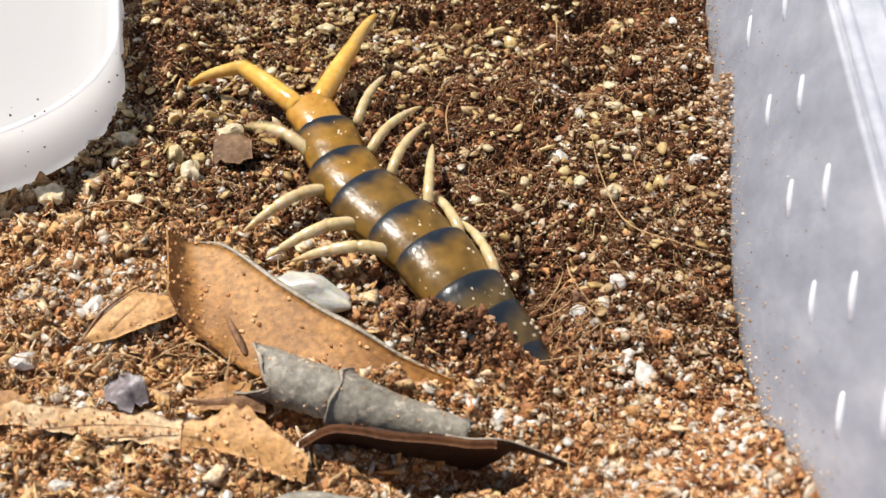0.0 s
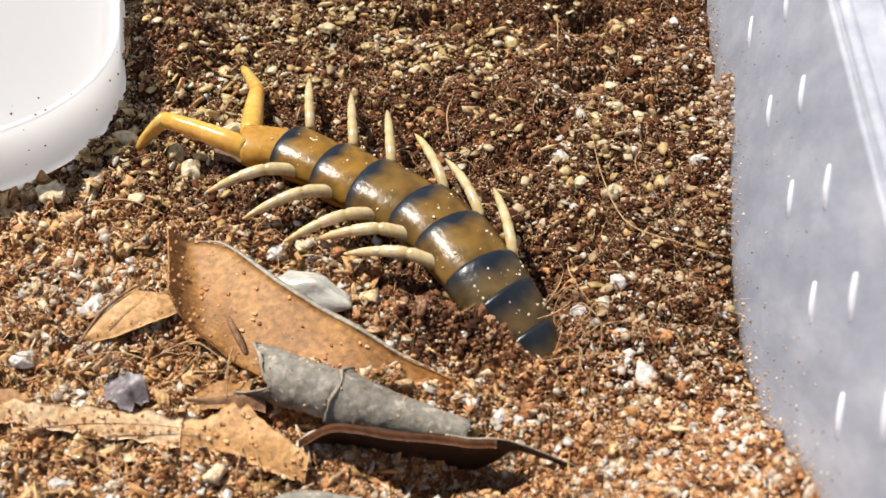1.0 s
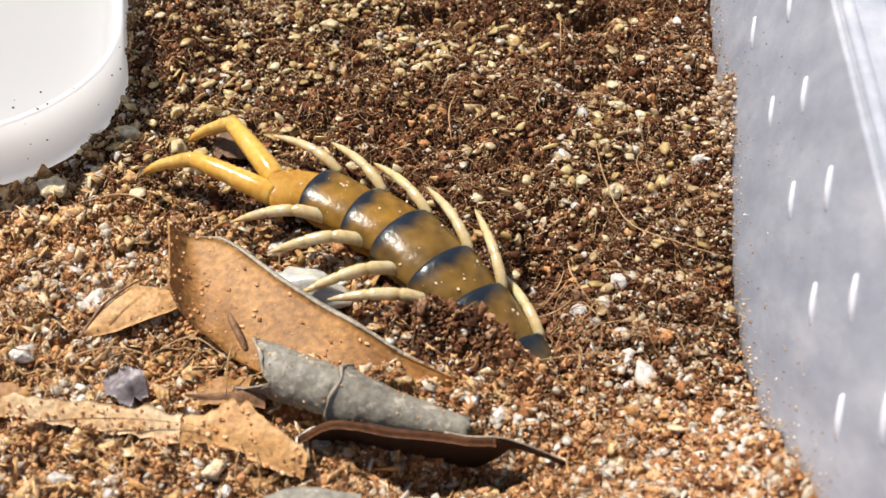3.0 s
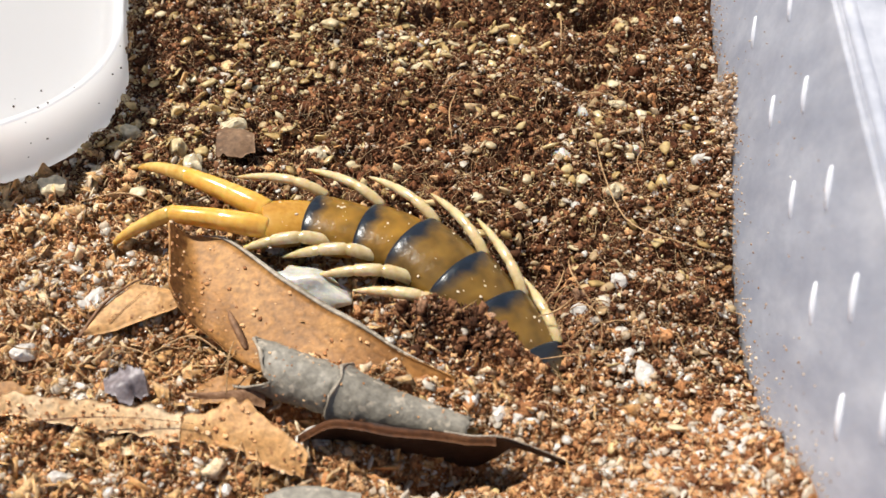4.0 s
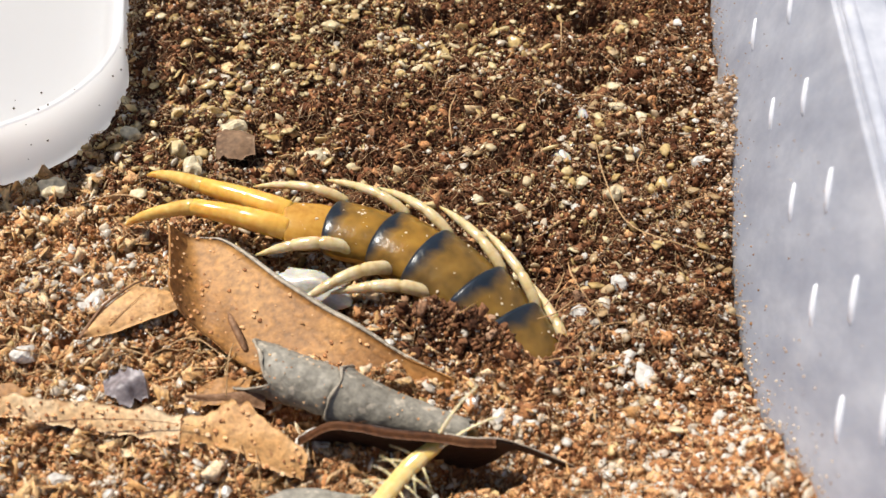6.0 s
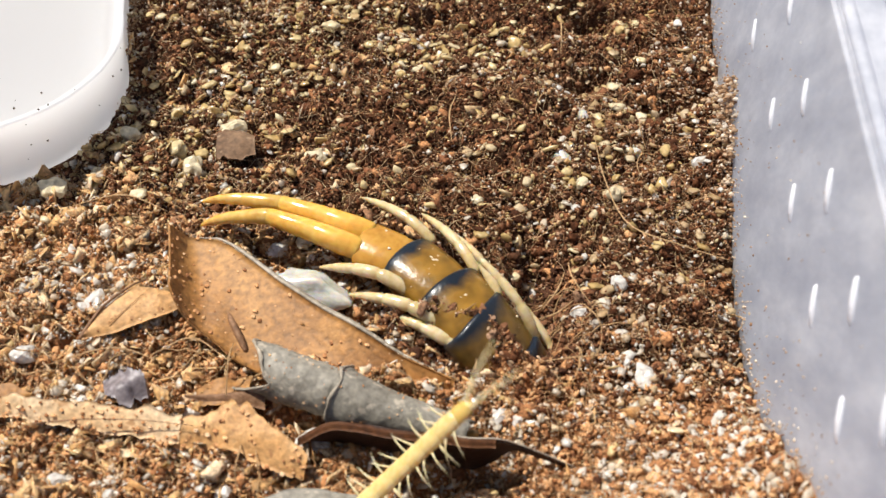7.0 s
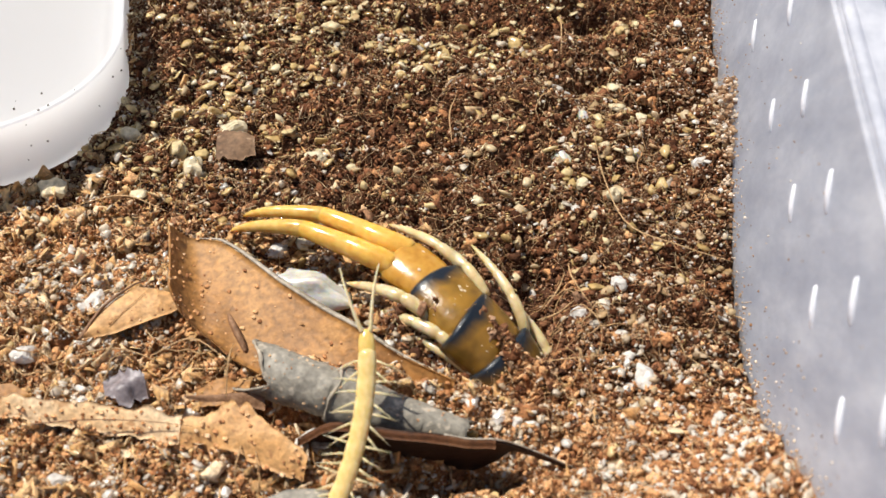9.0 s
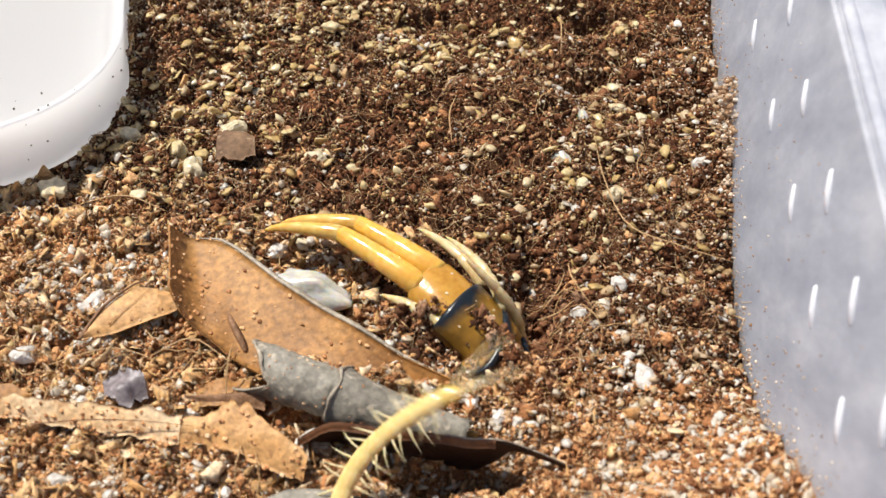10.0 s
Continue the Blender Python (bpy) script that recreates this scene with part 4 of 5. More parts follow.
for _share, _mat, _word, _sd in ((darker, M_DARK_CRUMB, "darker brown", 1), (paleness, M_PALE_CRUMB, "paler orange-brown", 11)):
    scatter("soil_clumps", 1700, 0.4, 1.15, _mat, _word + " coconut-fibre clumps covering the soil", _sd, 2, _share, 0.0, 0.34, 2.0, 0.8)
    scatter("soil_crumbs", 24000, 0.12, 0.5, _mat, _word + " coconut-fibre crumbs on the soil", _sd + 1, 1, _share, 0.6, 0.5, 1.9, 0.8)
    scatter("soil_chips", 4500, 0.15, 0.5, _mat, _word + " coconut-husk chips on the soil", _sd + 2, -1, _share, 1.0, 0.45, 1.8, 0.5)
    scatter("soil_curls", 5000, 0.25, 0.85, _mat, _word + " curled coconut-husk slivers on the soil", _sd + 4, -2, _share, 0.6, 0.25, 2.4, 1.2)
    scatter("fine_crumbs", 26000, 0.06, 0.22, _mat, _word + " fine soil crumbs", _sd + 3, 0, _share, 2.4, 0.4)
scatter("fine_sand", 16000, 0.14, 0.5, M_SAND, "fine pinkish sand grains lying among the soil", 8, 8, sandy, 0.9, 0.12, 1.7, 0.8)
scatter("yellow_grains", 1500, 0.35, 1.75, M_FLAKE, "clear yellowish mineral grains lying on the darker soil", 6, 7, stony, 0.55, 0.06, 2.6, 1.0)
scatter("yellow_sand", 6000, 0.18, 0.6, M_FLAKE, "fine clear yellow sand lying among the larger grains", 9, 8, stony, 0.8, 0.12, 1.7, 0.75)
scatter("smoky_grains", 900, 0.3, 1.4, M_OLIVE_GRAIN, "clear smoky mineral grains in the darker soil", 7, 7, lambda x, y: sandy(x, y) * darker(x, y), 0.55, 0.06, 2.6, 1.0)
scatter("white_grains", 2600, 0.35, 1.25, M_GRAIN, "white and cream mineral grains mixed into the paler soil", 3, 7, lambda x, y: sandy(x, y) * (0.05 + paleness(x, y)), 0.55, 0.06, 2.3, 1.3)
scatter("white_sand", 6000, 0.16, 0.5, M_GRAIN, "fine white mineral grains scattered over the soil", 5, 8, lambda x, y: sandy(x, y) * (0.03 + paleness(x, y)), 0.9, 0.12, 1.6, 0.8)

scatter("soil_crumbs", 1900, 0.15, 0.6, M_DARK_CRUMB, "darker brown crumbs on the bank by the wall", 44, 1, None, 0.6, 0.5, 1.6, 0.7, (28, 50, -66, -38))
scatter("soil_crumbs", 1900, 0.15, 0.6, M_PALE_CRUMB, "paler orange-brown crumbs on the bank by the wall", 42, 1, None, 0.6, 0.5, 1.6, 0.7, (28, 50, -66, -38))
scatter("white_grains", 450, 0.3, 1.2, M_GRAIN, "white mineral grains on the bank by the wall", 43, 7, None, 0.5, 0.06, 2.2, 0.8, (28, 50, -66, -38))

scatter("husk_flakes", 4200, 0.25, 1.2, M_HUSK, "pale orange-tan coconut-husk flakes on the paler soil", 51, -1, lambda x, y: np.clip(paleness(x, y) * (0.62 - np.asarray(x) / 48), 0, 1), 0.5, 0.5, 2.2, 0.2)


def freshly_dug(x, y):
    return np.clip(1.1 * bell(x, y, 6, -14, 13, 10) - 0.1 + 0.5 * bell(x, y, 18, -8, 5, 14), 0, 1)


for _nm, _ct, _lo, _hi, _sd, _lv in (("soil_clumps", 500, 0.4, 1.1, 61, 2), ("soil_crumbs", 5200, 0.14, 0.55, 62, 1), ("soil_curls", 700, 0.3, 0.9, 63, -2)):
    scatter(_nm, _ct, _lo, _hi, M_WET, "freshly dug wet dark soil heaped round the burrow", _sd, _lv, freshly_dug, 0.7, 0.35, 1.7, 0.7, (-20, 30, -36, 14))


def strand(rng, x, y, length, r, turn, arch, z0):
    a = rng.uniform(0, 2 * math.pi)
    p, pts = np.array([x, y], float), []
    for i in range(6):
        u = i / 5
        zz = float(relief(p[0], p[1])) + z0 + arch * math.sin(math.pi * u)
        pts.append((p[0], p[1], zz))
        p = p + np.array([math.cos(a), math.sin(a)]) * length / 5
        a += turn * rng.uniform(-1, 1)
    return tube(pts, [r * (1 - 0.5 * abs(2 * i / 5 - 1)) for i in range(6)], 3)


def fibres():
    rng = random.Random(9)
    V, F = [], []
    for i in range(5200):
        y = rng.uniform(-56, 82)
        x = rng.uniform(-1, 1) * (68 + (y + 46) * 0.27)
        if wall_gap(x, y) < 3:
            continue
        v, f = strand(rng, x, y, rng.uniform(2, 8) * (1 if rng.random() < 0.85 else 1.8), rng.uniform(0.035, 0.085), 0.8, rng.uniform(0, 1.2), 0.7)
        o = len(V)
        V += v
        F += [tuple(k + o for k in q) for q in f]
    return tagged(part("plant_fibres", mesh("plant_fibres", V, F, M_FIBRE)), "thin tan coconut fibres strewn through the soil", "soil", kind="stuff")


fibres()


def long_fibres():
    runs = [[(27.6, 27.5, 3.0), (28.2, 15.0, 3.2), (31.1, 3.5, 3.0), (38.8, -1.9, 3.4), (47.0, -5.6, 3.2)], [(24.8, 37.6, 3.2), (29.5, 37.9, 3.6), (34.3, 36.4, 3.0)],
            [(24.2, 66.3, 3), (23.8, 59, 5), (23.4, 52.3, 3)], [(20.3, -5.8, 3), (20.6, -10, 4), (23.6, -15.0, 2.4)], [(14.5, -26.0, 2.5), (19.5, -25.6, 3), (25.5, -24.6, 2.6)],
            [(-31.7, -32.3, 2), (-31.4, -28, 5.5), (-31.2, -24.6, 5)], [(-44, -25, 2.6), (-38, -22.4, 3.6), (-32, -26, 2.6)], [(-60, -27, 2.4), (-50, -24, 3.2), (-42, -26, 2.4)],
            [(1.6, 25, 3), (1.2, 32, 4), (2.5, 39, 3)], [(15.5, -16, 3), (18.0, -13.0, 4.5), (19.5, -8, 3)], [(14.6, -18, 3), (17.5, -18, 4.5), (20.5, -14, 3)], [(-64, 8, 2.5), (-55, 10, 3.4), (-47, 7, 2.5)]]
    for p in runs:
        pts = spline(p, 20)
        v, f = tube(pts, [0.16 * (1 - 0.6 * abs(2 * i / 19 - 1)) for i in range(20)], 6)
        tagged(part("plant_fibre", mesh("plant_fibre", v, f, M_FIBRE)), "long thin tan coconut fibre lying across the soil", "fibre", "long fibres")


def curly_fibres():
    """Long springy fibres that loop over the soil."""
    rng = random.Random(77)
    spots = [(-66 + 44 * rng.random(), -33 + 14 * rng.random()) for _ in range(20)] + [(16 + 8 * rng.random(), -24 + 16 * rng.random()) for _ in range(9)] + [
        (20 + 24 * rng.random(), -20 + 60 * rng.random()) for _ in range(10)] + [(-62 + 40 * rng.random(), -50 + 8 * rng.random()) for _ in range(8)]
    for x, y in spots:
        a, bend, p = rng.uniform(0, 6.28), rng.uniform(-0.5, 0.5), [x, y]
        top, pts = rng.uniform(0.6, 2.6), []
        step = rng.uniform(1.0, 2.2)
        for i in range(8):
            pts.append((p[0], p[1], float(relief(*p)) + 1.2 + top * math.sin(math.pi * i / 7)))
            p = [p[0] + step * math.cos(a), p[1] + step * math.sin(a)]
            a += bend + rng.uniform(-0.35, 0.35)
        if wall_gap(p[0], p[1]) < 2 or abs(x) > 62:
            continue
        r = rng.uniform(0.08, 0.15)
        v, f = tube(spline(pts, 24), [r * (1 - 0.5 * abs(2 * i / 23 - 1)) for i in range(24)], 5)
        tagged(part("plant_fibre", mesh("plant_fibre", v, f, M_FIBRE)), "springy curled tan coconut fibre looping over the soil", "fibre", "long fibres")


long_fibres()
curly_fibres()


def wall_dust():
    """Crumbs and dust that cling to the wall above the soil."""
    rng = random.Random(33)
    V, F = [], []
    for i in range(800):
        y = rng.uniform(-66, 84)
        z = float(relief(49.2 + 0.106 * y - 0.6, y)) + 1 + rng.expovariate(1 / 3.2)
        if z > 34:
            continue
        v, f = rock(rng, rng.choice((0.1, 0.14, 0.2, 0.3)) * rng.uniform(0.7, 1.2), 1)
        o = len(V)
        V += [(q[0] + 49.15 + 0.106 * y, q[1] + y, q[2] + z) for q in v]
        F += [tuple(k + o for k in q) for q in f]
    for i in range(520):
        y = rng.gauss(28, 13)
        z = float(relief(49.2 + 0.106 * y - 0.6, y)) + rng.uniform(0, 9) * math.exp(-((y - 28) / 14) ** 2)
        v, f = rock(rng, rng.uniform(0.2, 0.6), 1, 0.8, 0.5, 5)
        o = len(V)
        d = rng.random() ** 2 * 2.6
        V += [(q[0] + 48.9 - d + 0.106 * y, q[1] + y, q[2] + z - 1.4 * d) for q in v]
        F += [tuple(k + o for k in q) for q in f]
    for i in range(150):
        y, z = rng.uniform(-66, 84), rng.uniform(4, 46)
        v, f = rock(rng, rng.uniform(0.08, 0.2), 1)
        o = len(V)
        V += [(q[0] + 49.15 + 0.106 * y, q[1] + y, q[2] + z) for q in v]
        F += [tuple(k + o for k in q) for q in f]
    tagged(part("wall_dust", mesh("wall_dust", V, F, M_SAND, False)), "tan soil dust clinging to the plastic wall", "soil", kind="stuff")


wall_dust()


def litter():
    """Crumbs that lie on the leaves."""
    rng = random.Random(21)
    V, F = [], []
    for top, n in zip(LEAF_TOPS, (260, 24, 40, 34, 120, 60)):
        nu, nv, _ = top.shape
        for i in range(n):
            a = rng.randrange(nu)
            b = min(nv - 1, int(nv * (rng.random() ** (0.7 if n not in (120, 60) else 0.5))))
            s = rng.uniform(0.12, 0.42) if n in (120, 60) else rng.choice((0.08, 0.12, 0.16, 0.26, 0.4)) if n == 260 else rng.uniform(0.08, 0.22)
            v, f = rock(rng, s, 1, 0.45, 0.6, 3)
            p = top[a, b]
            o = len(V)
            V += [(q[0] + p[0], q[1] + p[1], q[2] + p[2] + s * 0.3) for q in v]
            F += [tuple(k + o for k in q) for q in f]
    tagged(part("leaf_litter_crumbs", mesh("leaf_litter_crumbs", V, F, M_PALE_CRUMB, False)), "brown soil crumbs lying on the dry leaves", "soil", kind="stuff")


litter()


# ---- the large centipede ----
SEG = [7.4, 9.4, 8.2, 10.2, 8.2, 10.2, 7.0, 7.6, 8.6, 8.6, 8.6]
HALF = 6.6
TAPER = (0.68, 0.83, 0.93, 1.0, 1.0, 1.0, 1.0, 0.96, 0.74, 0.66, 0.6)
DEPTH = (3.6, 4.3, 4.8, 5.0, 5.0, 5.0, 5.0, 4.9, 4.0, 3.6, 3.4)
LEG = 16.0
rng_c = random.Random(5)


def tergite_mesh(i):
    ln, tall = SEG[i], DEPTH[i]
    w = HALF * TAPER[i]
    k = 19
    outer = []
    for u, s, lift in ((-0.9, 0.97, -0.10), (-0.75, 1.01, 0.05), (-0.3, 1.035, 0.10), (1.0, 1.03, 0.05), (ln * 0.35, 1.02, 0.04), (ln * 0.65, 1.0, -0.05), (ln * 0.9, 0.95, -0.25), (ln + 0.9, 0.90, -0.5)):
        row = []
        for j in range(k):
            a = radians(4 + 172 * j / (k - 1))
            bow = 0.5 * math.cos(a) ** 2 if u < 0 else 0.0
            row.append((u + bow, w * s * math.cos(a), -tall + (tall * s) * math.copysign(abs(math.sin(a)) ** 0.68, math.sin(a)) * (1 if math.sin(a) > 0 else 0.6) + lift))
        outer.append(row)
    loops = []
    for row in outer:
        inner = [(x, y * 0.93, -tall + (z + tall) * 0.92) for x, y, z in row]
        loops.append(row + inner[::-1])
    v, f = loft(loops)
    mat = M_TAIL if i == 0 else M_SHELL if i < 3 else M_SHELL_DEEP if i < 6 else M_SHELL_HEAD
    return mesh("tergite", v, f, mat)


def flank_mesh(i):
    ln, tall = SEG[i], DEPTH[i]
    w = HALF * TAPER[i] * 0.94
    rings = []
    for u, s in ((-0.6, 0.86), (0.4, 0.95), (ln * 0.3, 1.03), (ln * 0.6, 1.0), (ln * 0.9, 0.93), (ln + 0.6, 0.86)):
        rings.append([(u, w * s * math.cos(a), -tall + (0.92 if math.sin(a) > 0 else 0.68) * tall * s * math.sin(a)) for a in (2 * math.pi * j / 18 for j in range(18))])
    v, f = loft(rings)
    return mesh("body_segment", v, f, M_FLANK if i < 3 else M_FLANK_DEEP)


def jointed(lengths, radii, arch, k=10):
    """A limb along x whose joints show as slight waists, arched upwards; claw at the tip."""
    path, rad, x, total = [], [], 0.0, sum(lengths)
    for n, (ln, r) in enumerate(zip(lengths, radii)):
        r2 = radii[n + 1] if n + 1 < len(radii) else r * 0.25
        for u, q in ((0.02, 0.84), (0.10, 0.99), (0.4, 1.03), (0.8, 1.04), (0.92, 1.02), (0.985, 0.86)):
            path.append(x + u * ln)
            rad.append((r * (1 - u) + r2 * u) * q)
        x += ln
    pts = [(p, 0, arch * math.sin(math.pi * min(1, p / total) ** 0.72)) for p in path]
    return tube(pts, rad, k)


def leg_mesh(scale, r, arch):
    v, f = jointed([6.0 * scale, 5.0 * scale, 4.1 * scale, 2.7 * scale], [1.30 * r, 1.22 * r, 1.05 * r, 0.72 * r], arch, 12)
    return mesh("leg", v, f, M_LEG)


def terminal_meshes():
    # the thigh ends broad, the foot goes on from it
    v, f = tube([(0, 0, 0), (0.6, 0, 0), (3, 0, 0.2), (7.8, 0, 0.3), (8.3, 0, 0.3), (8.8, 0, 0.3), (12, 0, 0.2), (16.4, 0, 0), (16.8, 0, 0)],
                [1.7, 1.95, 2.0, 1.86, 1.72, 1.80, 1.66, 1.42, 1.22], 14)
    a = mesh("terminal_leg", v, f, M_TERMINAL)
    v, f = tube([(-0.5, 0, 0), (0.3, 0, 0), (2.5, 0, 0.15), (6.2, 0, 0.1), (6.6, 0, 0.1), (7.0, 0, 0.1), (10.0, 0, -0.3), (12.4, 0, -0.9), (13.4, 0, -1.3), (14.0, 0, -1.6)],
                [1.22, 1.38, 1.3, 1.12, 0.99, 1.04, 0.85, 0.56, 0.30, 0.07], 14)
    b = mesh("tarsus", v, f, M_FOOT)
    return a, b


def specks_mesh(i):
    V, F = [], []
    for n in range(26 if i > 3 else 16 if i > 0 else 8):
        a = radians(rng_c.uniform(25, 150))
        u = rng_c.uniform(0.2, SEG[i] * 0.85)
        w = HALF * TAPER[i]
        v, f = rock(rng_c, rng_c.choice((0.07, 0.09, 0.12, 0.16, 0.3)), 1, 0.5, 0.6, 4)
        o = len(V)
        c = (u, w * 1.02 * math.cos(a), -DEPTH[i] + (DEPTH[i] + 0.06) * math.sin(a) ** 0.68)
        V += [(p[0] + c[0], p[1] + c[1], p[2] + c[2]) for p in v]
        F += [tuple(k + o for k in q) for q in f]
    return mesh("soil_specks", V, F, M_TAN_SPECK, False)


CENTIPEDE = tagged(new("centipede"), "large black-banded amber centipede with cream legs burrowing into soil", "centipede")
SEGMENTS, LEGS, TERMINALS = [], [], []
_far_leg, _near_leg, (_thigh, _foot) = leg_mesh(0.98, 0.70, 2.2), leg_mesh(0.92, 0.88, 2.6), terminal_meshes()
for _i in range(len(SEG)):
    s = part("body_segment", flank_mesh(_i), CENTIPEDE, "soft amber flank" if _i < 3 else "olive brown flank")
    part("tergite", tergite_mesh(_i), s, "glossy orange tail plate" if _i == 0 else "glossy amber back plate with a black band")
    if _i < 8:
        part("soil_specks", specks_mesh(_i), s)
    SEGMENTS.append(s)
    LEGS.append([part("leg", lg, s, "cream jointed leg") for lg in (_far_leg, _near_leg)] if 0 < _i < 7 else [])
for _ in (0, 1):
    th = part("terminal_leg", _thigh, CENTIPEDE, "thick yellow rear leg")
    TERMINALS.append((th, part("tarsus", _foot, th, "tapering yellow foot with a claw")))


def aim(origin, target, up):
    """A pose at origin whose x axis points to target and whose z axis is as near up as can be (millimetres)."""
    x = (Vector(target) - Vector(origin)).normalized()
    z = (Vector(up) - x * x.dot(Vector(up))).normalized()
    y = z.cross(x)
    m = Matrix((x, y, z)).transposed().to_4x4()
    m.translation = Vector(origin) * MM
    return m


CRAWL = {}


def crawl(t, spine, near_rear, far_rear, far_feet, near_feet):
    """World poses of all the centipede's parts at t, from the points of its back, its rear legs and its feet."""
    up, segs, legs = Vector((0, 0, 1)), [], []
    for i in range(len(SEG)):
        m = aim(spine[i], spine[i + 1], up)
        up = m.to_3x3() @ Vector((0, 0, 1))
        segs.append(m)
    for i, pair in enumerate(LEGS):
        row = []
        for k, ob in enumerate(pair):
            side = 1 if k == 0 else -1
            feet = far_feet if k == 0 else near_feet
            seat = segs[i] @ (Vector((SEG[i] * 0.06 * MM, 5.6 * MM, -2.6 * MM)) if k == 0 else Vector((SEG[i] * 0.55 * MM, -4.9 * MM * TAPER[i], -0.85 * MM * DEPTH[i]))) / MM
            if i - 1 < len(feet) and spine[i][2] > 3:
                foot = Vector((*feet[i - 1], 5.0 if k == 0 else 4.0))
                flat = (foot.xy - seat.xy).length
                if flat < 8:
                    foot.z = max(seat.z - math.sqrt(8.0 ** 2 - flat ** 2), -6)
            elif side < 0:
                foot = segs[i] @ Vector((-4 * MM, -5 * MM, -19 * MM)) / MM
            else:
                foot = segs[i] @ Vector((-11.0 * MM, side * 8.6 * MM, -7.5 * MM)) / MM
            row.append(aim(seat, foot, Vector((0, 0, 1)) * 0.6 + (segs[i].to_3x3() @ Vector((0, 0, 1)))))
        legs.append(row)
    rear = []
    for b, knee, tip in (near_rear, far_rear):
        side = -1 if b is near_rear[0] else 1
        b = segs[0] @ Vector((0.2 * MM, side * 2.0 * MM, -1.7 * MM)) / MM
        a = aim(b, knee, (0, 0, 1))
        end = a @ Vector((16.5 * MM, 0, 0)) / MM
        rear.append((a, aim(end, Vector(tip), (0, 0, 1))))
    CRAWL[t] = (segs, legs, rear)


# ---- the small pale centipede ----
SMALL = tagged(new("small_centipede"), "small pale yellow centipede rearing up beside the dark leaf", "centipede")
STEP, COUNT = 2.9, 15
SMALL_SEGS = []


def small_meshes():
    rings = [[(u, 1.25 * s * math.cos(a), 0.92 * s * math.sin(a)) for a in (2 * math.pi * j / 14 for j in range(14))]
             for u, s in ((-2.2, 0.80), (-1.9, 0.95), (-1.2, 1.04), (0.2, 1.06), (1.1, 1.03), (1.7, 0.97), (2.2, 0.82))]
    v, f = loft(rings)
    seg = mesh("body_segment", v, f, M_SMALL)
    rings = [[(u, 1.36 * s * math.cos(a), 0.86 * s * math.sin(a)) for a in (2 * math.pi * j / 14 for j in range(14))]
             for u, s in ((-2.1, 0.72), (-1.5, 0.84), (-0.4, 0.90), (0.8, 0.84), (1.6, 0.66), (2.1, 0.38), (2.2, 0.05))]
    v, f = loft(rings)
    head = mesh("head", v, f, M_SMALL_HEAD)
    v, f = jointed([1.2, 1.1, 1.0, 0.8], [0.19, 0.14, 0.10, 0.05], 0.8, 7)
    leg = mesh("leg", v, f, M_SMALL_LEG)
    path, rad = [], []
    for i in range(34):
        u = i / 33
        path.append((9.5 * u, 0.6 * math.sin(2.0 * u), 1.0 * math.sin(math.pi * u * 0.8)))
        rad.append((0.36 * (1 - u) + 0.10 * u) * (1.0 if i % 3 else 0.86))
    v, f = tube(path, rad, 7)
    return seg, head, leg, mesh("antenna", v, f, M_SMALL_LEG)


_seg, _head, _sleg, _ant = small_meshes()
for _i in range(COUNT):
    s = part("head" if _i == 0 else "body_segment", _head if _i == 0 else _seg, SMALL, "yellow head plate" if _i == 0 else "")
    SMALL_SEGS.append(s)
    if _i == 0:
        for sd in (1, -1):
            part("antenna", _ant, s, "thin beaded straw-coloured antenna", pose(1.7 * MM, sd * 0.6 * MM, 0.2 * MM, 0, -4, sd * 13))
    else:
        for sd in (1, -1):
            for px, ph in ((-0.75, 0.0), (0.7, 1.1)):
                part("leg", _sleg, s, "thin straw-coloured leg", pose(px * MM, sd * 1.02 * MM, -0.3 * MM, 0, 10, sd * (108 + 22 * math.sin(_i * 1.9 + ph))))
SWAY = {}


def sway(t, foot, middle, face):
    """World poses of the small centipede's pieces at t: a chain of even steps from the head back along a bow."""
    a, b, c = Vector(foot), Vector(middle), Vector(face)
    ctrl = 2 * b - (a + c) / 2
    line = [c * (1 - u) ** 2 + ctrl * 2 * u * (1 - u) + a * u * u for u in (i / 60 for i in range(61))]
    tail = (line[-1] - line[-3])
    tail.z *= 0.2
    tail = (tail.normalized() + Vector((0, -0.5, 0))).normalized()
    for i in range(70):
        line.append(line[-1] + tail * 0.8)
        line[-1].z = max(2.0, line[-1].z)
    joints, left, k = [line[0]], STEP, 0
    p = line[0]
    while len(joints) < COUNT + 1 and k + 1 < len(line):
        d = (line[k + 1] - p).length
        if d >= left:
            p = p + (line[k + 1] - p) * (left / d)
            joints.append(p)
            left = STEP
        else:
            left -= d
            k += 1
            p = line[k]
    SWAY[t] = [aim((joints[i] + joints[i + 1]) / 2, joints[i], (0, -0.25, 1)) for i in range(COUNT)]


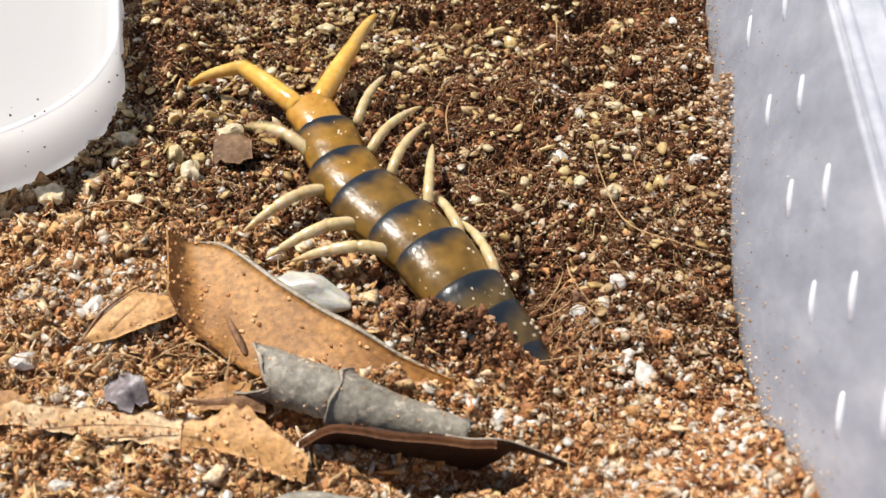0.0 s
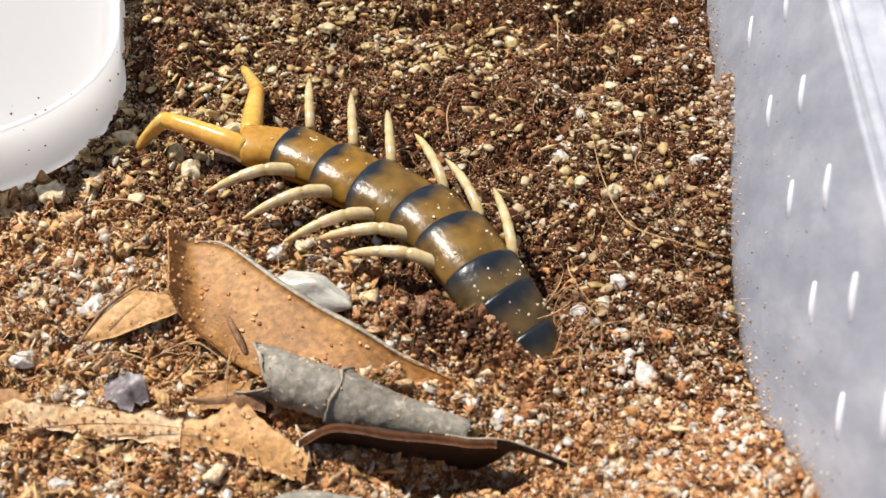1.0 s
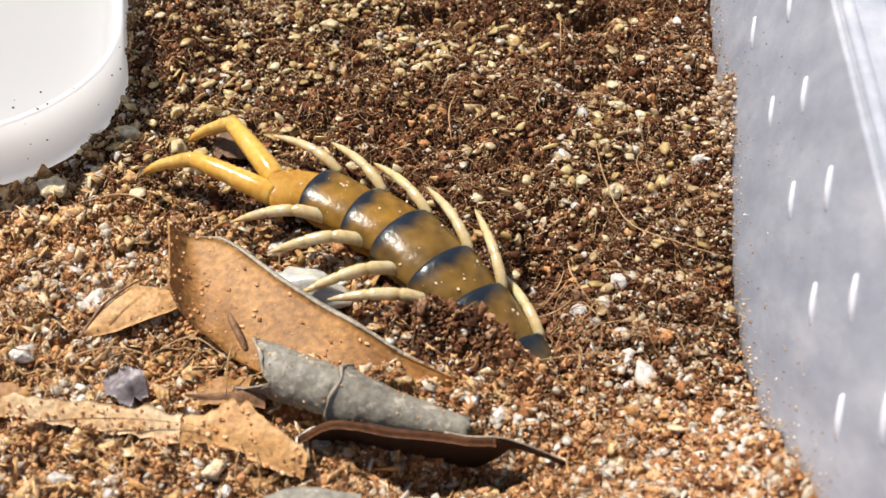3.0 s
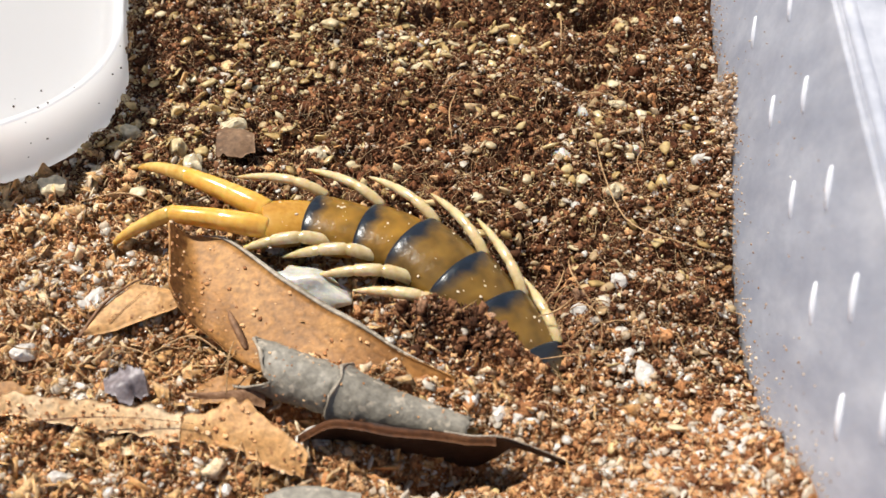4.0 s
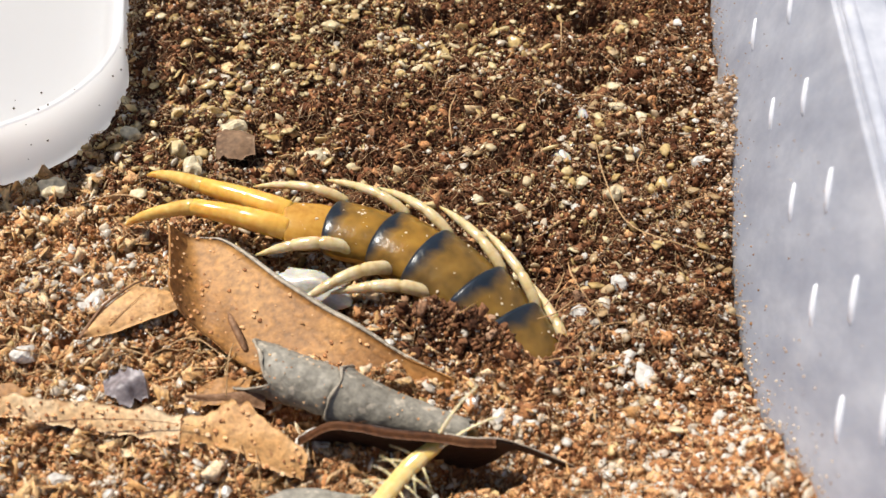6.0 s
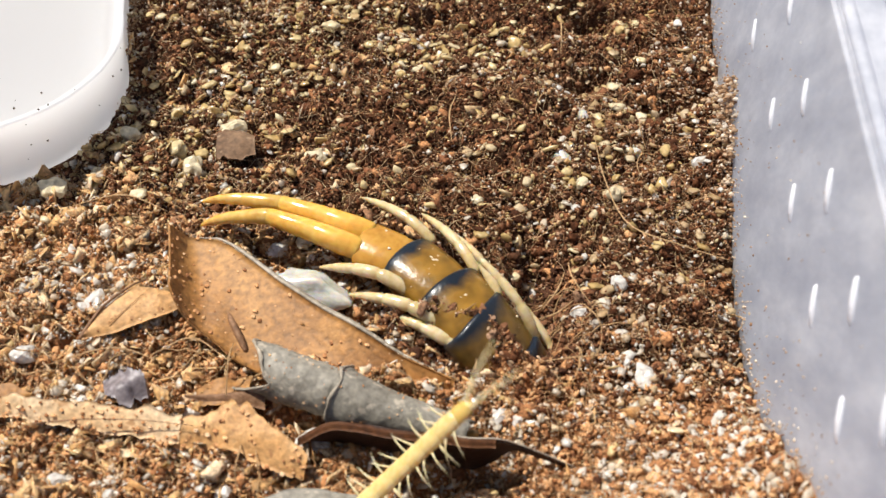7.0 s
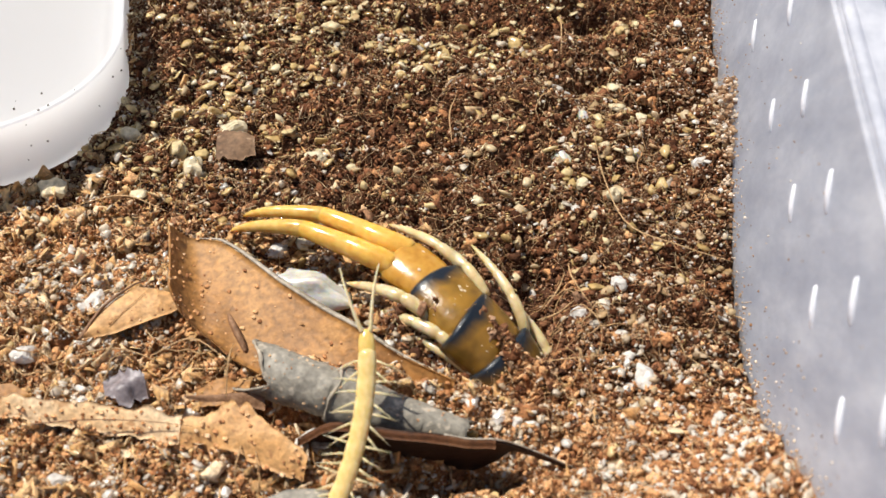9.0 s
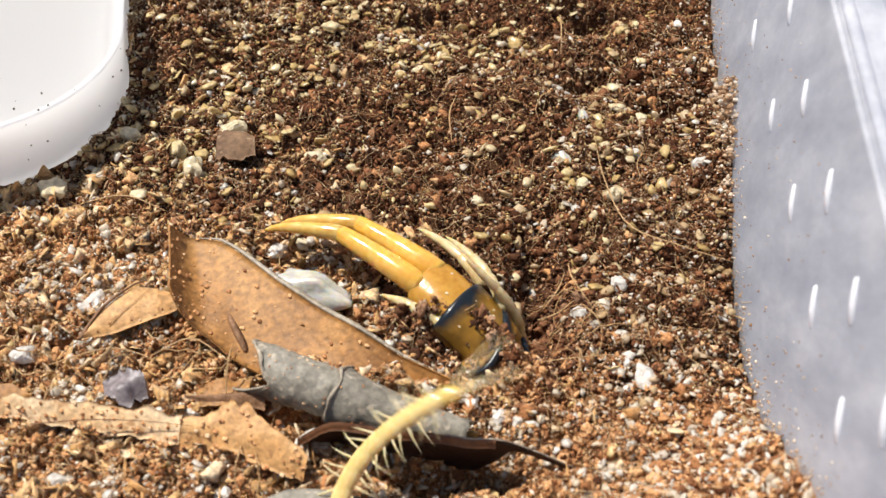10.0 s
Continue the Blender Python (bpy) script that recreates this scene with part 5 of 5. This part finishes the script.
def motions():
    crawl(0, [(-24, 31.8, 8.5), (-20.5, 25.3, 8.5), (-17.5, 16.4, 8.5), (-13.4, 9.3, 8.5), (-6.8, 1.5, 8.5), (-1.6, -4.8, 8.3), (4, -13.2, 7.1), (7.6, -19, 5.6), (12, -24.4, 2.7), (16.5, -30.4, -1.6), (20.4, -35.9, -6.9), (23.7, -41, -13)],
          [(-25.7, 30.8, 6.8), (-37.2, 42.7, 7.6), (-49.8, 45.7, 2.3)], [(-22.2, 32.7, 6.8), (-15.8, 49.9, 8.5), (-9.9, 68.7, 8)],
          [(-11.3, 39.7), (-6, 29.3), (-4.4, 23.9), (-1.4, 21.1)], [(-39.6, 32.4), (-31.8, 2), (-26.1, -3.8), (-21.6, -5.5)])
    crawl(0.2, [(-26.5, 26.1, 8.5), (-21.2, 21, 8.5), (-15.9, 13.3, 8.5), (-11, 6.7, 8.5), (-4.4, -1, 8.5), (0.6, -7.5, 8.3), (6.4, -15.8, 6.8), (10.5, -20.8, 4.4), (15, -26, 1.1), (19.4, -31.4, -3.8), (23.2, -36.5, -9.7), (26.3, -41.1, -16.2)],
          [(-27.9, 24.7, 6.8), (-42, 34.3, 8.5), (-53.3, 37.2, 1.6)], [(-25.1, 27.6, 6.8), (-21.1, 46.6, 8.5), (-17.8, 61, 8)],
          [(-12.5, 37.9), (-8.1, 28.8), (-5.9, 22.3), (-0.9, 15)], [(-46.4, 9.3), (-33.9, -1), (-26.1, -3.1), (-21.4, -4.5)])
    crawl(0.4, [(-29, 20.7, 8.5), (-21.7, 19.8, 8.5), (-15.9, 12.4, 8.5), (-10.4, 6.3, 8.5), (-3.6, -1.3, 8.5), (1.4, -7.7, 8.2), (7.5, -15.8, 6.7), (11.8, -20.7, 4.3), (16.4, -25.5, 0.6), (20.9, -30.6, -4.5), (24.8, -35.4, -10.6), (27.9, -39.7, -17.3)],
          [(-29.2, 18.7, 6.8), (-46.9, 27.4, 8.5), (-56.3, 28, 1.9)], [(-28.8, 22.7, 6.8), (-26.4, 43.4, 8.5), (-25.3, 53.5, 8)],
          [(-13.5, 38.4), (-8.7, 28.6), (-5.5, 22.1), (-0.6, 14.8)], [(-44.1, 6.6), (-33.9, -1.5), (-25.3, -4.2), (-20, -5.2)])
    crawl(0.7, [(-31.3, 18.3, 8.5), (-24, 17.3, 8.5), (-16.4, 11.9, 8.5), (-10.4, 6.4, 8.5), (-3, -0.7, 8.5), (2, -7.1, 8.1), (7.9, -15.3, 6.4), (12.2, -20.1, 3.8), (16.7, -25.1, 0.3), (21.2, -30.4, -4.7), (25, -35.3, -10.6), (28.2, -39.8, -17.2)],
          [(-31.6, 16.4, 6.8), (-47.4, 23.8, 8.5), (-56.6, 29, 0.5)], [(-31, 20.3, 6.8), (-31.3, 36.7, 5.6), (-34.8, 49.8, 2.3)],
          [(-17.1, 40.2), (-11, 33.7), (-6, 23.7), (-1, 15.4), (4, 9.1)], [(-44.5, 8.9), (-34.4, -0.2), (-24.9, -4.3), (-19.9, -3.7)])
    crawl(1, [(-34.2, 21.2, 8.5), (-26.8, 20.6, 8.5), (-19, 15.7, 8.5), (-12.3, 11, 8.5), (-3.9, 5.1, 8.5), (1.4, -1, 8.5), (6.6, -9.8, 8), (10, -15.7, 6.5), (14, -20.6, 2.5), (18.2, -25.6, -3.1), (21.6, -30.2, -9.5), (24.5, -34.4, -16.4)],
          [(-34.4, 19.2, 6.8), (-51, 26.5, 8.5), (-56, 27.3, 0.5)], [(-34.1, 23.2, 6.8), (-34.7, 39.5, 4.2), (-39.8, 52.3, 1.9)],
          [(-24.6, 38), (-16.4, 33), (-9.4, 26.3), (-4.6, 24.9), (0, 20.1), (9.4, 7)], [(-44.4, 9.6), (-34.2, 3.8), (-24.5, -1), (-19.2, -1.1), (-13, -5.1)])
    crawl(1.5, [(-34.8, 21, 8.5), (-27.4, 20.5, 8.5), (-19.3, 16.1, 8.5), (-12.7, 11.3, 8.5), (-4.1, 5.8, 8.5), (1.3, -0.4, 8.5), (6.3, -9.2, 7.9), (10.4, -14.7, 6.4), (14.7, -19.5, 2.5), (19.2, -24.6, -2.9), (22.9, -29.2, -9.1), (25.9, -33.5, -15.9)],
          [(-34.9, 19, 6.8), (-51.8, 27, 8.5), (-55.1, 15.2, 8)], [(-34.7, 22.9, 6.8), (-36.6, 38.9, 3.2), (-39.5, 51.3, 0.5)],
          [(-25, 37.2), (-15.8, 33.2), (-8.8, 25.8), (-4.2, 24), (0.3, 16.6), (9.9, 7.7)], [(-43.3, 13), (-26.7, -8.3), (-24.4, 0.8), (-12.8, -10.9), (-9.3, -7.2)])
    crawl(2, [(-35.4, 20.8, 8.5), (-28, 20.3, 8.5), (-19.8, 16.1, 8.5), (-13.1, 11.3, 8.5), (-4.5, 5.9, 8.5), (1, -0.1, 8.5), (6.1, -8.9, 8), (10.1, -14.4, 6.5), (14.5, -19.3, 2.7), (19, -24.3, -2.6), (22.7, -29, -8.8), (25.8, -33.3, -15.5)],
          [(-35.5, 18.8, 6.8), (-52, 26.8, 8.5), (-55.3, 14.2, 8)], [(-35.3, 22.8, 6.8), (-37.3, 38.8, 2.9), (-40, 50, 0.5)],
          [(-25.1, 37.1), (-16.1, 32.8), (-9.1, 25.3), (-4.8, 23.6), (-0.2, 15.9), (9.7, 6.3)], [(-43.3, 12.8), (-27.5, -7.7), (-16.1, -8.7), (-16.3, -9.9), (-9.4, -6.7)])
    crawl(2.3, [(-33.3, 19.8, 8.5), (-25.9, 19.1, 8.5), (-17.9, 14.4, 8.5), (-11.9, 8.8, 8.5), (-4.5, 1.8, 8.5), (0.7, -4.5, 8.2), (6.7, -12.6, 6.8), (10.6, -18, 4.9), (14.8, -23.5, 1.8), (19.1, -29.4, -2.8), (22.6, -34.8, -8.5), (25.6, -39.8, -14.8)],
          [(-33.5, 17.8, 6.8), (-48.8, 26.5, 8.5), (-53.4, 26.4, 0.5)], [(-33.1, 21.8, 6.8), (-34.5, 37.9, 3.3), (-39.6, 49.3, 0.5)],
          [(-25.4, 36.7), (-15.9, 32), (-9.9, 24.6), (-4.3, 20.2), (1.7, 13.3)], [(-42.5, 14), (-28.6, -6), (-17.3, -10.5), (-14.6, -7.4), (-8.4, -9.9)])
    crawl(2.5, [(-30.9, 16.1, 8.5), (-23.6, 15.5, 8.5), (-15.8, 10.4, 8.5), (-9.7, 5, 8.5), (-2.5, -2.3, 8.5), (2.3, -8.9, 8.1), (8.2, -16.9, 6), (12.2, -21.9, 3.1), (16.3, -27.1, -0.6), (20.4, -32.6, -5.8), (23.7, -37.6, -11.9), (26.5, -42.2, -18.6)],
          [(-31.1, 14.1, 6.8), (-46.8, 23.5, 8.5), (-54.2, 26.5, 0.5)], [(-30.8, 18.1, 6.8), (-35.1, 34, 7.3), (-42.2, 41.8, 0.5)],
          [(-25.4, 36.7), (-15.7, 31.5), (-10.6, 24.1), (-3.9, 17.9)], [(-41.1, 16.2), (-28.4, -4.5), (-16.6, -9.2), (-11.2, -7.4)])
    crawl(2.7, [(-28.6, 12.6, 8.5), (-21.3, 12.3, 8.5), (-13.9, 6.7, 8.5), (-7.5, 1.5, 8.5), (-0.7, -6, 8.1), (4.1, -12.5, 6.7), (9.9, -20.5, 3.9), (13.7, -25.8, 1.6), (17.5, -31.4, -1.8), (21.3, -37.3, -6.9), (24.4, -42.6, -12.8), (27.1, -47.5, -19.4)],
          [(-28.7, 10.6, 6.8), (-44.8, 20.7, 8.5), (-54.2, 24.6, 2.3)], [(-28.6, 14.6, 6.8), (-36.5, 33.7, 8.5), (-44.6, 34.7, 0.5)],
          [(-28.7, 29.9), (-18.2, 31), (-12.4, 22.6), (-3.7, 16.3), (5.4, 4.7)], [(-32.1, 7), (-28.7, -4.9), (-16.4, -10.6), (-11.9, -12.5)])
    crawl(3.8, [(-28.8, -0.1, 8.5), (-21.5, 1, 8.5), (-12.5, -1.4, 8.5), (-4.9, -4.3, 8.4), (2.5, -11.2, 7.5), (8, -16.8, 5.3), (13.6, -24.8, 2.3), (17.1, -30.1, -0.6), (20.5, -35.5, -4.7), (23.8, -41.1, -10.3), (26.6, -46.3, -16.6), (28.8, -50.9, -23.5)],
          [(-28.5, -2, 6.8), (-44.7, 0.9, 7.6), (-56.9, 1.4, 0.6)], [(-29.1, 1.9, 6.8), (-43.4, 10.1, 7.7), (-54.3, 18.1, 3.8)],
          [(-39, 13.6), (-30.9, 20), (-17.5, 18.1), (-5.1, 13.1), (4.8, 5)], [(-32.9, -4.6), (-26.4, -5.3), (-16, -10.9), (-15, -13.4)])
    crawl(4.5, [(-27.8, -0.3, 8.5), (-20.5, 0.7, 8.5), (-11.5, -1.9, 8.5), (-4, -4.7, 8.4), (4, -10.8, 7), (9.3, -16.5, 4.9), (14.5, -24.7, 1.8), (17.8, -30.1, -1.2), (20.9, -35.5, -5.4), (24, -41.2, -11.1), (26.5, -46.4, -17.5), (28.6, -51.1, -24.4)],
          [(-27.6, -2.3, 6.8), (-44.4, 0.1, 8.5), (-56.2, -0.3, 2)], [(-28.1, 1.6, 6.8), (-42.6, 9.7, 7.6), (-54, 17, 4.2)],
          [(-39.1, 13.8), (-31.1, 18.8), (-18.5, 18.4), (-5.8, 13.4), (4.2, 5.9)], [(-32.6, -4.8), (-22.9, -9), (-16.7, -10.2), (-14.7, -13)])
    crawl(5, [(-27.5, -0.6, 8.5), (-20.1, 0.3, 8.5), (-11, -1.7, 8.5), (-3.4, -4.7, 8.5), (4.3, -11.3, 7.6), (9.7, -17.1, 5.3), (15.2, -24.6, 1.1), (18.5, -29.4, -2.6), (21.7, -34.3, -7.4), (24.7, -39.4, -13.7), (27.2, -44.1, -20.5), (29.3, -48.3, -27.7)],
          [(-27.2, -2.6, 6.8), (-44.4, -0, 8.5), (-55.9, 0.2, 2)], [(-27.7, 1.4, 6.8), (-42.4, 8.9, 7.3), (-53.7, 16.5, 4.2)],
          [(-39, 13.4), (-31.8, 18.6), (-18.6, 18.6), (-5.5, 13.3), (4.2, 6.5)], [(-32.7, -4.2), (-15.7, -9.9), (-16.7, -9.3), (-16, -12.4)])
    crawl(5.5, [(-27, -1, 8.5), (-19.7, 0.2, 8.5), (-10.5, -1.6, 8.5), (-3, -4.6, 8.4), (5.1, -10.5, 6.9), (10.1, -16.6, 4.7), (15.3, -24.8, 1.7), (18.6, -30.1, -1.3), (21.7, -35.6, -5.6), (24.7, -41.3, -11.2), (27.2, -46.5, -17.6), (29.3, -51.2, -24.5)],
          [(-26.7, -3, 6.8), (-44.3, -0.3, 8.5), (-55.4, 0.4, 2.2)], [(-27.4, 1, 6.8), (-42.2, 8, 6.8), (-53.4, 16.1, 3.9)],
          [(-38.8, 12.2), (-31.2, 18.2), (-18.6, 17.6), (-5.3, 12.7), (4.4, 5.9)], [(-31.9, -5.5), (-16.4, -14.6), (-14.6, -11.8), (-11.8, -14.8)])
    crawl(6.8, [(-15.3, -2.9, 8.5), (-8.6, -6.1, 8.5), (-1.3, -11.9, 8.5), (3.9, -18.2, 7.6), (10.8, -23.6, 2.9), (15.4, -26.4, -3.3), (20.1, -29.8, -11.7), (22.8, -32, -17.8), (25.2, -34.4, -24.6), (27.4, -37, -32.4), (29.3, -39.5, -40.5), (30.7, -41.9, -48.6)],
          [(-16.2, -4.7, 6.8), (-32.8, 2.4, 8.5), (-44.7, 5.3, 6.5)], [(-14.5, -1.1, 6.8), (-32.2, 5.2, 8.5), (-43.5, 7.7, 7.5)],
          [(-21.5, 9.1), (-16.9, 9.4), (-3.7, 4.9)], [(-28.4, -3.9), (-16.8, -12.4), (-12.5, -18.3)])
    crawl(7, [(-12.2, -4.9, 8.5), (-5.7, -8.2, 8.5), (1.1, -14.7, 8.4), (6.2, -20.7, 7.1), (12.7, -25, 1), (16.8, -27.1, -5.8), (20.9, -29.8, -14.7), (23.3, -31.6, -21), (25.4, -33.6, -28.1), (27.3, -35.8, -36.1), (28.9, -38, -44.3), (30.2, -40.2, -52.5)],
          [(-13.1, -6.6, 6.8), (-28.9, -0.3, 8.5), (-41.3, 2.9, 4.4)], [(-11.3, -3.1, 6.8), (-28.2, 3.1, 8.5), (-40.7, 5, 8)],
          [(-13.8, 7.7), (-2.7, 2.4), (-0.2, 1.2)], [(-27.1, -4.8), (-16.3, -13), (-9.1, -17.1)])
    crawl(7.5, [(-11.6, -4.8, 8.5), (-4.8, -7.5, 8.5), (2.1, -13.9, 8.4), (7, -20.2, 7.2), (12.9, -25.4, 1.2), (16.4, -28.3, -5.6), (19.9, -31.9, -14.5), (21.8, -34.2, -20.8), (23.6, -36.6, -27.8), (25.2, -39.2, -35.8), (26.6, -41.7, -43.9), (27.6, -44.2, -52.1)],
          [(-12.4, -6.6, 6.8), (-29.3, -1.5, 8.5), (-41.5, 0.6, 5.2)], [(-10.9, -2.9, 6.8), (-28.8, 1.8, 8.5), (-41, 4.4, 8)],
          [(-13.7, 6.1), (-3.6, 2), (-1.1, 2.2)], [(-21.1, -8.3), (-16.2, -12.5), (-8.2, -17)])
    crawl(8, [(-11.6, -4.9, 8.5), (-4.8, -7.7, 8.5), (2.1, -14, 8.3), (7.3, -19.8, 6.5), (13.3, -25.7, 0.8), (17.4, -30.3, -4.6), (21.6, -35.5, -12.3), (24, -38.8, -18), (26.2, -42.1, -24.4), (28.2, -45.6, -32), (29.9, -48.8, -39.8), (31.2, -51.8, -47.8)],
          [(-12.4, -6.7, 6.8), (-29.4, -1.8, 8.5), (-41.6, 0.4, 5.1)], [(-10.8, -3, 6.8), (-28.9, 1.8, 8.5), (-40.8, 4.3, 8)],
          [(-13.7, 6.1), (-3.6, 2), (-1.1, 2.3)], [(-22.1, -7.5), (-16, -12.7), (-7.8, -16.8)])
    crawl(8.5, [(-11.6, -5, 8.5), (-4.8, -7.7, 8.5), (2.2, -13.9, 8.4), (7.1, -20.2, 7.2), (13, -25.3, 1.2), (16.4, -28, -5.7), (19.9, -31.3, -14.8), (21.8, -33.4, -21.1), (23.6, -35.7, -28.2), (25.2, -38.1, -36.3), (26.5, -40.5, -44.4), (27.5, -42.9, -52.6)],
          [(-12.4, -6.8, 6.8), (-29.5, -2.1, 8.5), (-41.6, 0.1, 5.1)], [(-10.9, -3.1, 6.8), (-29, 1.8, 8.5), (-40.5, 4.2, 8)],
          [(-16.5, 5.6), (-3.7, 2), (-1.1, 2.3)], [(-22.1, -7.9), (-15.4, -12.8), (-7.3, -16.8)])
    crawl(9, [(-6.4, -8.5, 8.5), (-1, -13.6, 8.5), (4.6, -21, 7.8), (10.6, -24.4, 3.5), (16.1, -28.8, -3.9), (19.7, -32.1, -10.5), (23.3, -35.9, -19.2), (25.4, -38.4, -25.4), (27.2, -40.9, -32.3), (29, -43.7, -40.3), (30.4, -46.4, -48.3), (31.5, -48.9, -56.5)],
          [(-7.7, -10, 6.8), (-23.5, -2.8, 8.5), (-35.8, 0.9, 5.3)], [(-5, -7.1, 6.8), (-20.8, 0.5, 8.5), (-33.5, 2.8, 7)],
          [(-7.8, 0.2), (-2.2, -3.1), (6, -6.9)], [(-20.7, -7.9), (-15, -12.8), (-8.1, -18.7)])
    crawl(9.3, [(-2.8, -12.7, 8.4), (2.7, -17.6, 7.9), (8.8, -22.8, 4), (12.5, -22.3, -3.1), (15, -20.5, -12.9), (16.6, -19.8, -20.8), (18.2, -19.5, -30.9), (19.1, -19.7, -37.9), (19.9, -20.2, -45.4), (20.7, -21, -53.9), (21.3, -22.1, -62.4), (21.8, -23.4, -70.9)],
          [(-4.1, -14.2, 6.7), (-18.8, -4.3, 8.5), (-30.5, 0.3, 6.2)], [(-1.4, -11.2, 6.7), (-16.8, -1.5, 8.5), (-28.4, 2.2, 6.1)],
          [(-2.7, -3.1), (1.5, -5), (11.4, -16.7)], [(-17.5, -8.5), (-11.9, -12.8)])
    crawl(9.5, [(-2.8, -13, 8.4), (2.7, -17.9, 7.9), (8.9, -23, 4.1), (12.6, -22.6, -3), (15, -20.7, -12.7), (16.5, -19.8, -20.7), (18.1, -19.4, -30.8), (18.9, -19.6, -37.8), (19.7, -20, -45.3), (20.4, -20.8, -53.8), (21, -21.9, -62.4), (21.5, -23.1, -70.9)],
          [(-4.1, -14.5, 6.7), (-18.4, -4.1, 8.5), (-30.1, 0.4, 5.7)], [(-1.4, -11.5, 6.7), (-16.6, -1.5, 8.5), (-28.2, 2, 5.8)],
          [(-2.7, -3.1), (1.5, -5), (11.4, -16.7)], [(-16.1, -9.1), (-11.5, -12.2)])
    crawl(10, [(-1.9, -13, 8.4), (3.2, -18.3, 8), (9.5, -23.2, 4.1), (12.9, -22.8, -3.2), (15.1, -20.9, -13), (16.6, -20, -21), (18.1, -19.7, -31.1), (18.9, -19.8, -38), (19.6, -20.3, -45.6), (20.3, -21.1, -54.1), (20.8, -22.1, -62.6), (21.3, -23.4, -71.1)],
          [(-3.4, -14.4, 6.7), (-17.5, -3.4, 8.5), (-29.7, -0.3, 6.7)], [(-0.4, -11.6, 6.7), (-15.4, -0.8, 8.5), (-27.3, 1.2, 6.6)],
          [(-1.3, -3.3), (2.4, -5.3), (11.7, -16.7)], [(-16.2, -7.9), (-11.5, -11.6)])
    times = sorted(CRAWL)
    home = {t: Matrix.Translation(sum((CRAWL[t][0][i].translation for i in range(4)), Vector()) / 4) for t in times}
    walk(CENTIPEDE, [(t, home[t]) for t in times])
    for i, s in enumerate(SEGMENTS):
        walk(s, [(t, home[t].inverted() @ CRAWL[t][0][i]) for t in times])
        for k, ob in enumerate(LEGS[i]):
            walk(ob, [(t, CRAWL[t][0][i].inverted() @ CRAWL[t][1][i][k]) for t in times])
    for k, (thigh, foot) in enumerate(TERMINALS):
        walk(thigh, [(t, home[t].inverted() @ CRAWL[t][2][k][0]) for t in times])
        walk(foot, [(t, CRAWL[t][2][k][0].inverted() @ CRAWL[t][2][k][1]) for t in times])
    sway(0, (-6.3, -72.2, 2), (-7, -70.3, 3), (-8.7, -68.8, 4))
    sway(4.9, (-6.3, -72.2, 2), (-7, -70.3, 3), (-8.7, -68.8, 4))
    sway(5.4, (-8, -63, 2), (-8.4, -61, 3), (-8.7, -59, 4))
    sway(5.5, (-9, -59.5, 2), (-8.9, -57, 3), (-8.8, -54.4, 4))
    sway(5.7, (-8.3, -51.5, 2), (-7.2, -49.2, 3), (-6.1, -47.2, 4))
    sway(6.8, (-12.7, -51.2, 3), (-3.3, -46.1, 9), (6.8, -48.2, 15))
    sway(7, (-10.5, -50.8, 3), (-2.9, -46.5, 9), (3.3, -43.7, 15))
    sway(7.2, (-12, -50.8, 3), (-5.7, -43.6, 9), (-2.6, -35, 15))
    sway(7.5, (-12, -50.3, 3), (-6.9, -39.7, 9), (-8.8, -28.2, 15))
    sway(7.8, (-13.3, -50.7, 3), (-7, -40.7, 9), (-6.3, -29.3, 15))
    sway(8, (-13, -50.7, 3), (-7.9, -43.5, 9), (-3.9, -36.4, 15))
    sway(8.2, (-12.8, -49.8, 3), (-6.7, -41.7, 9), (-8.7, -28.6, 15))
    sway(8.5, (-12.7, -50.7, 3), (-9.2, -41.9, 9), (-16.1, -31.9, 15))
    sway(8.8, (-13.5, -49.8, 3), (-10.1, -43.8, 9), (-11.4, -36.2, 15))
    sway(9, (-14.3, -50.7, 3), (-11, -41.3, 9), (-10.6, -31.3, 15))
    sway(9.3, (-15, -50.7, 3), (-10.4, -41.3, 9), (-15.8, -31.5, 15))
    sway(9.5, (-18, -50.7, 3), (-12.7, -43.8, 9), (-21.2, -39.3, 15))
    sway(9.7, (-15, -50.7, 3), (-11.1, -43.5, 9), (-19.6, -34.2, 15))
    sway(10, (-13.9, -50.7, 3), (-8.7, -44.9, 9), (1.8, -41.2, 15))
    rows = sorted(SWAY)
    base = {t: Matrix.Translation(SWAY[t][6].translation) for t in rows}
    walk(SMALL, [(t, base[t]) for t in rows])
    for i, s in enumerate(SMALL_SEGS):
        walk(s, [(t, base[t].inverted() @ SWAY[t][i]) for t in rows])


motions()
